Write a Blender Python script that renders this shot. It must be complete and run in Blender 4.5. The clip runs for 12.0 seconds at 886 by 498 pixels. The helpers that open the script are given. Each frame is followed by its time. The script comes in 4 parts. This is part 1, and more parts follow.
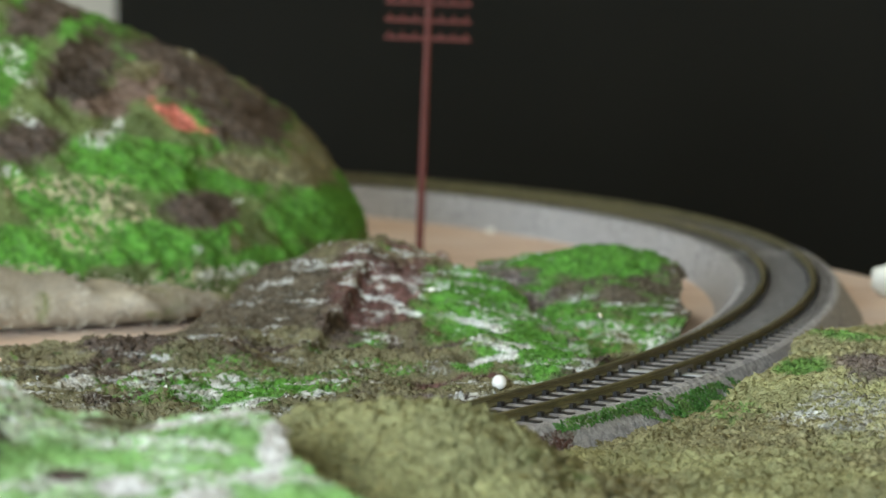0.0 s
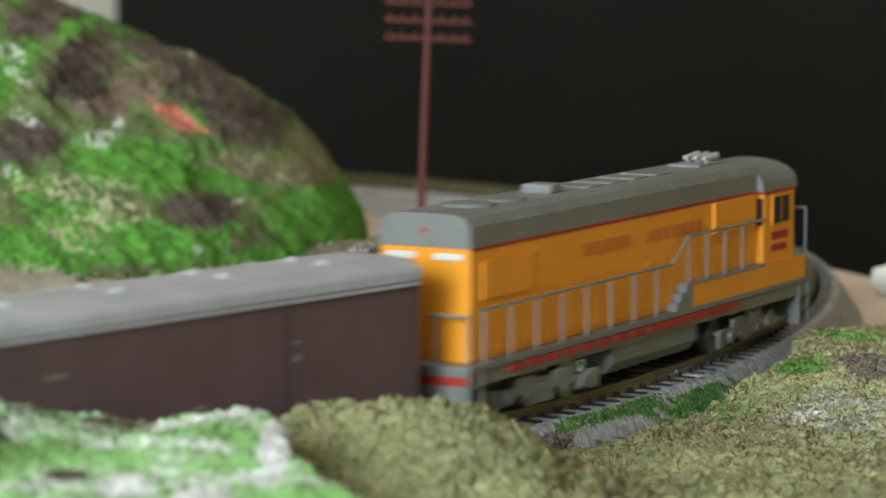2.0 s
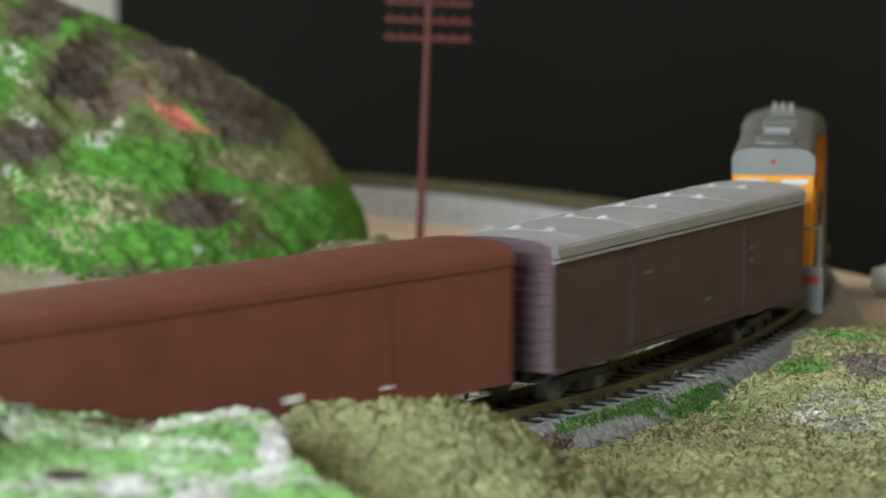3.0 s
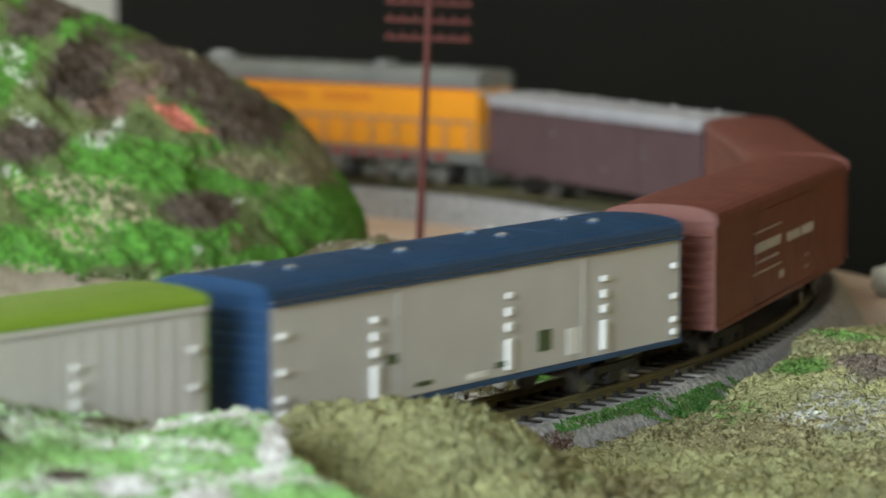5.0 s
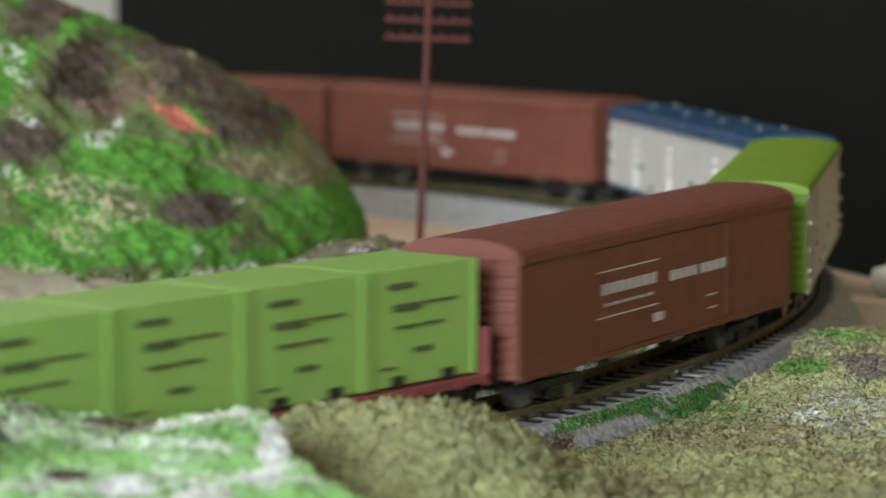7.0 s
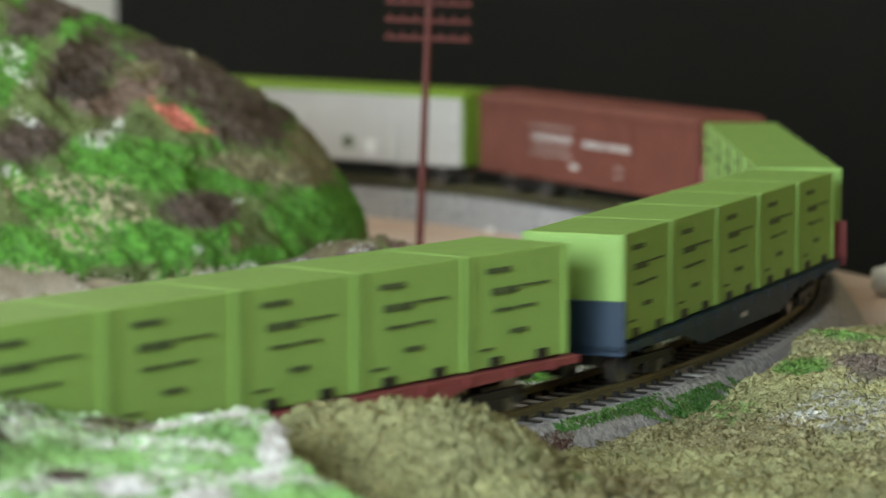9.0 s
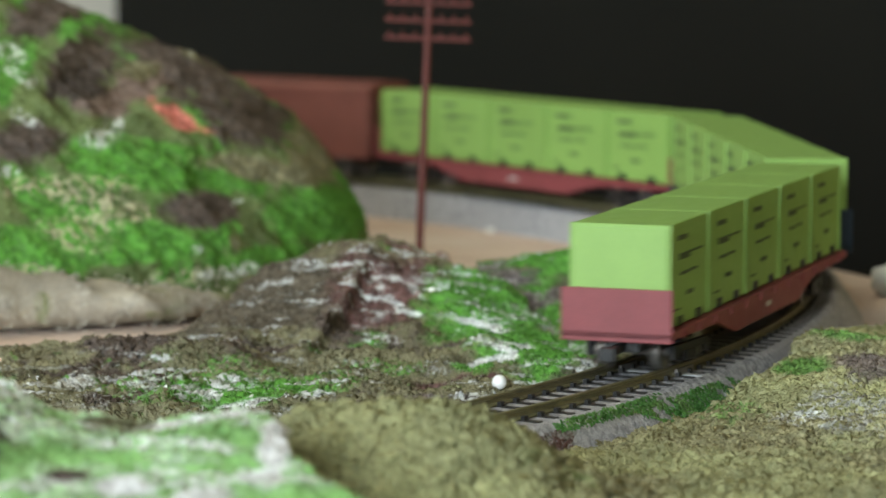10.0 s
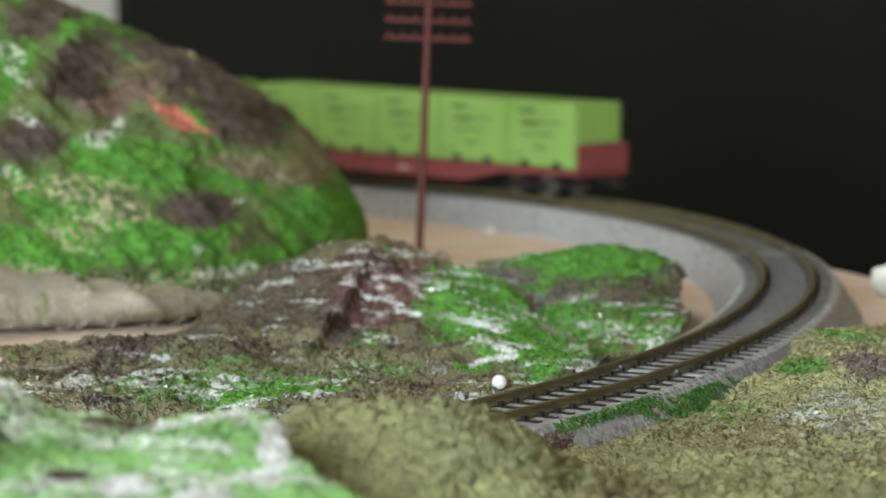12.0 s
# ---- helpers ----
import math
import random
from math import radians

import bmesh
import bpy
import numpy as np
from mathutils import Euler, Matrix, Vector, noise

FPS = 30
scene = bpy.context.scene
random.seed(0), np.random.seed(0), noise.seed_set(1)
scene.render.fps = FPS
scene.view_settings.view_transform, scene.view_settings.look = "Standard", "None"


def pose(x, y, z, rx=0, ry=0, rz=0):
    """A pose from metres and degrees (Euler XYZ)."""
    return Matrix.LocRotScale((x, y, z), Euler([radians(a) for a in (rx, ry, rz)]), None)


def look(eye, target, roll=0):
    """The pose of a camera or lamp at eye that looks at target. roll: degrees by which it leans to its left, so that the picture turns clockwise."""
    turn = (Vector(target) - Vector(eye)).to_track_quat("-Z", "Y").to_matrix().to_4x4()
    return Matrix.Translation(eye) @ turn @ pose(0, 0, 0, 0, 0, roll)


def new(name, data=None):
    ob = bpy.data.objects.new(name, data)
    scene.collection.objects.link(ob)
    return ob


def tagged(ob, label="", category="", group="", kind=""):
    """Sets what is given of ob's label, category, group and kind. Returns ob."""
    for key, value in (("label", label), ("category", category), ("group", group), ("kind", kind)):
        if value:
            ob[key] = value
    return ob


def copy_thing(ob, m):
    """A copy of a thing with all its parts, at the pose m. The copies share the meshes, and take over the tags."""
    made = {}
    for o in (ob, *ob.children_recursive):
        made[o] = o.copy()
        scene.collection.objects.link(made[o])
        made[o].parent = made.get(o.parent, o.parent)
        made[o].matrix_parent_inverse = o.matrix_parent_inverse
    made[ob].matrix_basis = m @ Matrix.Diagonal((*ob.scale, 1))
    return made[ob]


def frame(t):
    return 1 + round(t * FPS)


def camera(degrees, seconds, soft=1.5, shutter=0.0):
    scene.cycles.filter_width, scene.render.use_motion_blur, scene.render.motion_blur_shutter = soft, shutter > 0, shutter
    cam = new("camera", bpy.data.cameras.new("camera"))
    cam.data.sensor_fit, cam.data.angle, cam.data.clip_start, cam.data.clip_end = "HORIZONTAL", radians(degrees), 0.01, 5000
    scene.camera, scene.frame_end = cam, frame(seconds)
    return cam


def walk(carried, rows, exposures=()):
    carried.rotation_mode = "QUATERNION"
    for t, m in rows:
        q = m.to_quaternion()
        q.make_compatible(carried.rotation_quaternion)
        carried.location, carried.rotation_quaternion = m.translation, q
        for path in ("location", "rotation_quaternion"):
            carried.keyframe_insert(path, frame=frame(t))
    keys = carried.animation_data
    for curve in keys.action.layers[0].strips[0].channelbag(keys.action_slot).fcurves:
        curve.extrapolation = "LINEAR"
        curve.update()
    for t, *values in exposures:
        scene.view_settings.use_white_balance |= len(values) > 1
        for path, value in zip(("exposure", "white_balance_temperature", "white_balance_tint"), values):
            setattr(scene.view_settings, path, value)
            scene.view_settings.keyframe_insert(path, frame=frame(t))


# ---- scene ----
cam = camera(15.99, 12.0, soft=1.5, shutter=0.5)
cam.data.dof.use_dof = True
cam.data.dof.focus_distance = 0.865
cam.data.dof.aperture_fstop = 18.0
EYE = pose(0, 0, 0.1329, 83.674, 0, 0) @ pose(0, 0, 0, 0, 0, 0.12)
walk(cam, [(0.0, EYE), (12.0, EYE)], exposures=[(0.0, -0.06), (12.0, -0.06)])

# ---- light: one window beside the camera and the dim room round the layout ----
world = bpy.data.worlds.new("room_air")
scene.world = world
world.use_nodes = True
world.node_tree.nodes["Background"].inputs[0].default_value = (1.0, 0.93, 0.8, 1)
world.node_tree.nodes["Background"].inputs[1].default_value = 0.06


def area_lamp(name, eye, target, sx, sy, watts, colour):
    data = bpy.data.lights.new(name, "AREA")
    data.shape, data.size, data.size_y, data.energy, data.color = "RECTANGLE", sx, sy, watts, colour
    ob = new(name, data)
    ob.matrix_world = look(eye, target)
    return ob


area_lamp("window_light", (-0.74, -1.55, 0.62), (0.0, 1.0, 0.0), 1.3, 0.9, 147, (0.83, 0.95, 1.02))
# added warm fill from above, set left to lift the backdrop; no fitting seen
area_lamp("warm_top_fill", (-0.7, 1.3, 1.72), (-0.6, 1.5, 0.0), 0.9, 0.5, 11, (1.0, 0.93, 0.76))


# ---- materials ----
def lay(x, y, z=0.0):
    """Where a place of the landscape's own plan lies on the board."""
    return 1.0538 * x - 0.0039 * y - 0.0981 * z + 0.0039, 1.0259 * y + 0.0246 * x + 1.0476 * z - 0.046


def rgb(c):
    return (c[0], c[1], c[2], 1)


class Mat:
    """A node material with short-hand for the procedural parts."""

    def __init__(self, name, rough=0.6, metal=0.0, spec=0.5):
        self.m = bpy.data.materials.new(name)
        self.m.use_nodes = True
        self.t = self.m.node_tree
        self.b = self.t.nodes["Principled BSDF"]
        self.b.inputs["Roughness"].default_value = rough
        self.b.inputs["Metallic"].default_value = metal
        self.b.inputs["Specular IOR Level"].default_value = spec
        self.co = self.t.nodes.new("ShaderNodeTexCoord").outputs["Object"]

    def node(self, kind, **vals):
        n = self.t.nodes.new(kind)
        for k, v in vals.items():
            n.inputs[k].default_value = v
        return n

    def scaled(self, vec):
        n = self.node("ShaderNodeMapping")
        n.inputs["Scale"].default_value = vec
        self.t.links.new(self.co, n.inputs["Vector"])
        return n.outputs[0]

    def noise(self, scale, detail=3.0, rough=0.55, vec=None, distort=0.0):
        n = self.node("ShaderNodeTexNoise", Scale=scale, Detail=detail, Roughness=rough, Distortion=distort)
        self.t.links.new(vec or self.co, n.inputs["Vector"])
        return n.outputs["Fac"]

    def step(self, fac, lo, hi):
        n = self.node("ShaderNodeMapRange")
        n.interpolation_type = "SMOOTHSTEP"
        n.inputs["From Min"].default_value, n.inputs["From Max"].default_value = lo, hi
        self.t.links.new(fac, n.inputs["Value"])
        return n.outputs[0]

    def mix(self, fac, a, b, mode="MIX"):
        n = self.t.nodes.new("ShaderNodeMix")
        n.data_type, n.blend_type = "RGBA", mode
        for sock, v in ((n.inputs[0], fac), (n.inputs[6], a), (n.inputs[7], b)):
            if isinstance(v, (tuple, list)):
                sock.default_value = rgb(v)
            elif isinstance(v, (int, float)):
                sock.default_value = v
            else:
                self.t.links.new(v, sock)
        return n.outputs[2]

    def math(self, op, a, b=0.0):
        n = self.t.nodes.new("ShaderNodeMath")
        n.operation = op
        for sock, v in ((n.inputs[0], a), (n.inputs[1], b)):
            if isinstance(v, (int, float)):
                sock.default_value = v
            else:
                self.t.links.new(v, sock)
        return n.outputs[0]

    def colour(self, c):
        if isinstance(c, (tuple, list)):
            self.b.inputs["Base Color"].default_value = rgb(c)
        else:
            self.t.links.new(c, self.b.inputs["Base Color"])
        return self

    def rough_by(self, fac, lo, hi):
        n = self.node("ShaderNodeMapRange")
        n.inputs["To Min"].default_value, n.inputs["To Max"].default_value = lo, hi
        self.t.links.new(fac, n.inputs["Value"])
        self.t.links.new(n.outputs[0], self.b.inputs["Roughness"])
        return self

    def bump(self, fac, strength, dist):
        n = self.node("ShaderNodeBump", Strength=strength, Distance=dist)
        self.t.links.new(fac, n.inputs["Height"])
        self.t.links.new(n.outputs[0], self.b.inputs["Normal"])
        return self


def painted(name, c, rough=0.45, wear=0.12, spec=0.4, metal=0.0):
    """Moulded and painted plastic: slightly uneven colour, fine grain."""
    m = Mat(name, rough, metal, spec)
    dark = tuple(v * (1 - wear) for v in c)
    lite = tuple(min(1, v * (1 + wear)) for v in c)
    f = m.step(m.noise(60, 4), 0.3, 0.7)
    g = m.step(m.noise(900, 2), 0.35, 0.65)
    m.colour(m.mix(0.25, m.mix(f, dark, lite), m.mix(g, dark, lite)))
    m.rough_by(m.noise(200, 3), max(0.05, rough - 0.1), min(1, rough + 0.12))
    m.bump(m.noise(1500, 2), 0.12, 0.0004)
    return m.m


def flock(name, ground, patches, fine=0.18, vein=None, vein_cut=(0.62, 0.66), seed=0.0, spots=(), laid=True):
    """Flocked landscape paper: ground colour, patches of other colours (colour, scale, lo, hi), placed patches
    (colour, centre, radii, speckle), pale rubbed veins, and clumps that differ a little from one another."""
    m = Mat(name, 0.95, 0.0, 0.15)
    raw = m.co
    shift = m.node("ShaderNodeMapping")
    shift.inputs["Location"].default_value = (seed, seed * 0.7, seed * 0.3)
    m.t.links.new(m.co, shift.inputs["Vector"])
    m.co = shift.outputs[0]
    tone = m.step(m.noise(330, 2), 0.35, 0.65)
    edge = m.noise(75, 5, 0.65)
    speck = m.step(m.noise(380, 3, 0.6), 0.46, 0.56)
    col = m.mix(m.step(m.noise(40, 3), 0.35, 0.65), tuple(v * 0.8 for v in ground), tuple(v * 1.2 for v in ground))
    for c, scale, lo, hi in patches:
        f = m.step(m.noise(scale, 4, 0.6, distort=0.6), lo, hi)
        col = m.mix(f, col, m.mix(tone, tuple(v * 0.7 for v in c), tuple(v * 1.25 for v in c)))
    for c, at, r, speckle, *slant in spots:
        at = (*lay(*at), at[2]) if laid else at
        mp = m.node("ShaderNodeMapping")
        mp.vector_type = "TEXTURE"
        mp.inputs["Scale"].default_value = r
        mp.inputs["Location"].default_value = at
        mp.inputs["Rotation"].default_value = (0, math.radians(slant[0]) if slant else 0, 0)
        m.t.links.new(raw, mp.inputs["Vector"])
        ln = m.t.nodes.new("ShaderNodeVectorMath")
        ln.operation = "LENGTH"
        m.t.links.new(mp.outputs[0], ln.inputs[0])
        d = m.math("ADD", ln.outputs["Value"], m.math("MULTIPLY", m.math("SUBTRACT", edge, 0.5), 2.2))
        f = m.math("SUBTRACT", 1.0, m.step(d, 0.68, 1.25))
        if speckle:
            f = m.math("MULTIPLY", f, m.math("MULTIPLY", speck, 0.8))
        col = m.mix(f, col, m.mix(tone, tuple(v * 0.7 for v in c), tuple(min(1, v * 1.25) for v in c)))
    if vein:
        n = m.noise(105, 4, 0.6, vec=m_stretch(m), distort=0.5)
        f = m.math("MULTIPLY", m.step(n, *vein_cut), m.math("MULTIPLY", m.step(m.noise(420, 3), 0.36, 0.55), m.step(m.noise(30, 2), 0.42, 0.58)))
        col = m.mix(f, col, vein)
    grain = m.noise(700, 3, 0.65)
    col = m.mix(m.step(grain, 0.3, 0.7), m.mix(fine, col, (0.01, 0.012, 0.006)), m.mix(fine * 0.5, col, (0.5, 0.5, 0.42)))
    isl = m.t.nodes.new("ShaderNodeNewGeometry").outputs["Random Per Island"]
    hsv = m.node("ShaderNodeHueSaturation")
    rng = m.node("ShaderNodeMapRange")
    rng.inputs["To Min"].default_value, rng.inputs["To Max"].default_value = 0.84, 1.16
    m.t.links.new(isl, rng.inputs["Value"])
    m.t.links.new(rng.outputs[0], hsv.inputs["Value"])
    m.t.links.new(col, hsv.inputs["Color"])
    m.colour(hsv.outputs[0])
    m.bump(grain, 0.6, 0.0012)
    return m.m


def m_stretch(m):
    n = m.node("ShaderNodeMapping")
    n.inputs["Scale"].default_value = (0.35, 1.3, 2.2)
    n.inputs["Rotation"].default_value = (0.1, 0.1, -0.25)
    m.t.links.new(m.co, n.inputs["Vector"])
    return n.outputs[0]


GREEN, OLIVE, BROWN, WHITE = (0.092, 0.29, 0.032), (0.16, 0.155, 0.07), (0.095, 0.068, 0.056), (0.70, 0.72, 0.70)
HILL_GREEN = [(-0.136, 1.207, 0.082, 0.0100, 0.0064, 20), (-0.158, 1.160, 0.073, 0.0064, 0.0110, 0), (-0.101, 1.139, 0.035, 0.0301, 0.0068, 12), (-0.124, 1.125, 0.039, 0.0120, 0.0072, 0), (-0.048, 1.190, 0.011, 0.0171, 0.0080, 12), (-0.143, 1.095, 0.010, 0.0221, 0.0072, 0), (-0.107, 1.116, 0.011, 0.0261, 0.0068, 8), (-0.065, 1.154, 0.001, 0.0160, 0.0036, 5), (-0.035, 1.274, 0.018, 0.0040, 0.0070, 50), (-0.080, 1.154, 0.028, 0.0140, 0.0044, 20), (-0.040, 1.219, 0.011, 0.0150, 0.0075, 20)]
HILL_BROWN = [(-0.155, 1.200, 0.088, 0.0090, 0.0070, 0), (-0.135, 1.168, 0.070, 0.0096, 0.0124, 0), (-0.104, 1.203, 0.069, 0.0251, 0.0084, 33), (-0.076, 1.193, 0.049, 0.0171, 0.0072, 30), (-0.089, 1.137, 0.020, 0.0124, 0.0052, 8), (-0.148, 1.120, 0.047, 0.0100, 0.0068, 10), (-0.042, 1.195, -0.006, 0.0120, 0.0028, 0)]
HILL_SOIL = [(-0.127, 1.149, 0.058, 0.0104, 0.0048, 0), (-0.115, 1.174, 0.064, 0.0080, 0.0060, 20)]
HILL_DEEP = [(-0.134, 1.154, 0.064, 0.0090, 0.0044, 0)]
HILL_KHAKI = [(-0.100, 1.282, 0.074, 0.0140, 0.0026, 30), (-0.073, 1.260, 0.059, 0.0120, 0.0032, 32), (-0.053, 1.233, 0.040, 0.0072, 0.0080, 40), (-0.064, 1.178, 0.030, 0.0241, 0.0040, 14), (-0.116, 1.182, 0.068, 0.0060, 0.0028, 10), (-0.049, 1.214, 0.029, 0.0100, 0.0036, 25)]
HILL_ROSE = [(-0.101, 1.162, 0.052, 0.0104, 0.0026, 28)]
HILL_CREAM = [(-0.131, 1.112, 0.030, 0.0171, 0.0048, 5), (-0.127, 1.106, 0.017, 0.0120, 0.0060, 0), (-0.144, 1.107, 0.031, 0.0100, 0.0028, 0), (-0.092, 1.124, -0.002, 0.0140, 0.0028, 0), (-0.111, 1.119, 0.021, 0.0060, 0.0032, 0), (-0.148, 1.091, 0.004, 0.0120, 0.0024, 0)]
HILL_SNOW = [(-0.124, 1.135, 0.047, 0.0060, 0.0034, -15), (-0.160, 1.166, 0.076, 0.0052, 0.0020, 25), (-0.154, 1.151, 0.068, 0.0060, 0.0020, 30), (-0.150, 1.128, 0.054, 0.0060, 0.0018, 30), (-0.154, 1.107, 0.037, 0.0032, 0.0018, 0), (-0.089, 1.129, 0.007, 0.0024, 0.0014, 0), (-0.076, 1.152, 0.021, 0.0024, 0.0012, 0), (-0.079, 1.137, -0.002, 0.0080, 0.0024, 0), (-0.098, 1.256, 0.073, 0.0050, 0.0016, 30)]


def hill_spots():
    """Coloured patches of the hill: centre, half length, half height and slant; the pale ones are speckled."""
    out = []
    for c, rows, speckle in ((GREEN, HILL_GREEN, 0), (BROWN, HILL_BROWN, 0), ((0.19, 0.13, 0.105), HILL_SOIL, 0), ((0.05, 0.034, 0.028), HILL_DEEP, 0), ((0.20, 0.185, 0.10), HILL_KHAKI, 0),
                             ((0.66, 0.20, 0.15), HILL_ROSE, 0), ((0.52, 0.48, 0.30), HILL_CREAM, 1), ((0.66, 0.68, 0.62), HILL_SNOW, 1)):
        out += [(c, (x, y, z), (u * 1.1, 0.2, v * 1.15), speckle, slant) for x, y, z, u, v, slant in rows]
    return out


ROCK, MUD = (0.13, 0.060, 0.055), (0.11, 0.088, 0.062)
MID_SPOTS = [
    (MUD, (-0.060, 1.05, -0.002), (0.040, 0.060, 0.020), 0), (ROCK, (-0.017, 1.045, 0.001), (0.021, 0.045, 0.016), 0), (GREEN, (0.014, 1.04, -0.002), (0.022, 0.06, 0.014), 0), (GREEN, (-0.014, 1.10, 0.010), (0.016, 0.03, 0.004), 0),
    (GREEN, (0.030, 0.970, -0.006), (0.019, 0.05, 0.012), 0), (GREEN, (-0.064, 0.910, -0.009), (0.038, 0.036, 0.03), 1), (GREEN, (-0.058, 0.905, -0.009), (0.022, 0.028, 0.03), 0), (GREEN, (-0.015, 0.945, -0.010), (0.014, 0.012, 0.006), 1), (ROCK, (0.006, 0.922, -0.010), (0.014, 0.012, 0.006), 0)]
MID_STREAKS = [
    (WHITE, (-0.0205, 1.055, 0.0045), (0.008, 0.02, 0.0030), 1, 10), (WHITE, (-0.009, 1.06, 0.004), (0.008, 0.03, 0.0016), 0, 22), (WHITE, (-0.012, 1.045, -0.0005), (0.013, 0.03, 0.0012), 0, 12), (WHITE, (-0.020, 1.00, -0.006), (0.010, 0.02, 0.0012), 1, 5),
    (WHITE, (0.012, 1.00, -0.0035), (0.012, 0.03, 0.0010), 0, 10), (WHITE, (0.024, 1.01, -0.0015), (0.010, 0.03, 0.0010), 0, 12), (WHITE, (0.014, 0.96, -0.0078), (0.011, 0.02, 0.0012), 0, -14), (WHITE, (0.0255, 0.965, -0.0060), (0.014, 0.02, 0.0011), 0, 14),
    (WHITE, (-0.110, 0.915, -0.006), (0.012, 0.02, 0.0018), 0, 32), (WHITE, (-0.082, 0.910, -0.006), (0.016, 0.02, 0.0016), 1, -15), (WHITE, (-0.072, 0.905, -0.0075), (0.014, 0.02, 0.0012), 0, 14), (WHITE, (-0.052, 0.880, -0.010), (0.012, 0.014, 0.0018), 0, -5)]
FAR_SPOTS = [
    (MUD, (0.064, 1.165, -0.0005), (0.034, 0.15, 0.005), 0), (MUD, (0.086, 1.14, -0.004), (0.013, 0.15, 0.013), 0), ((0.17, 0.14, 0.135), (0.020, 1.15, -0.003), (0.017, 0.15, 0.009), 0), ((0.20, 0.20, 0.08), (0.050, 1.07, -0.010), (0.020, 0.15, 0.004), 1),
    (WHITE, (0.020, 1.15, -0.001), (0.008, 0.15, 0.0025), 1), (WHITE, (0.0535, 1.08, -0.0074), (0.012, 0.15, 0.0014), 1, 4), (WHITE, (0.071, 1.08, -0.0088), (0.008, 0.15, 0.0028), 1, -8), (WHITE, (0.030, 1.06, -0.0075), (0.012, 0.15, 0.0012), 1, 10)]
OLIVE_SPOTS = [((0.42, 0.42, 0.40), (0.104, 0.860, -0.003), (0.013, 0.030, 0.006), 1), ((0.62, 0.63, 0.60), (0.092, 0.862, -0.005), (0.010, 0.014, 0.004), 1), ((0.20, 0.16, 0.14), (0.1154, 0.905, 0.002), (0.010, 0.022, 0.006), 0),
               ((0.14, 0.29, 0.06), (0.098, 0.921, -0.001), (0.008, 0.014, 0.004), 0), ((0.14, 0.29, 0.06), (0.117, 0.9526, 0.0043), (0.013, 0.012, 0.003), 0),
               ((0.14, 0.29, 0.06), (0.0745, 0.885, -0.008), (0.010, 0.016, 0.004), 1)]
CHALK = (0.86, 0.87, 0.84)
PALE_SPOTS = [
    (CHALK, (-0.050, 0.668, 0.020), (0.022, 0.006, 0.008), 0), (CHALK, (-0.034, 0.645, 0.018), (0.004, 0.030, 0.010), 0), (CHALK, (-0.046, 0.60, 0.018), (0.006, 0.012, 0.010), 0), (CHALK, (-0.036, 0.62, 0.018), (0.005, 0.010, 0.010), 0),
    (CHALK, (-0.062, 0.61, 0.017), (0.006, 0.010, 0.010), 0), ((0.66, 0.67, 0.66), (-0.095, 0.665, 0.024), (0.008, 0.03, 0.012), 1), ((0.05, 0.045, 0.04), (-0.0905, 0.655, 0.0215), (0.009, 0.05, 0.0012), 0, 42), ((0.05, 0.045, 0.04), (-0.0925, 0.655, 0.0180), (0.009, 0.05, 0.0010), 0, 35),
    (CHALK, (-0.0965, 0.655, 0.0255), (0.010, 0.05, 0.0010), 0, 40), ((0.16, 0.15, 0.08), (-0.069, 0.668, 0.016), (0.010, 0.008, 0.008), 0), ((0.09, 0.06, 0.05), (-0.0748, 0.62, 0.017), (0.0045, 0.006, 0.008), 0)]
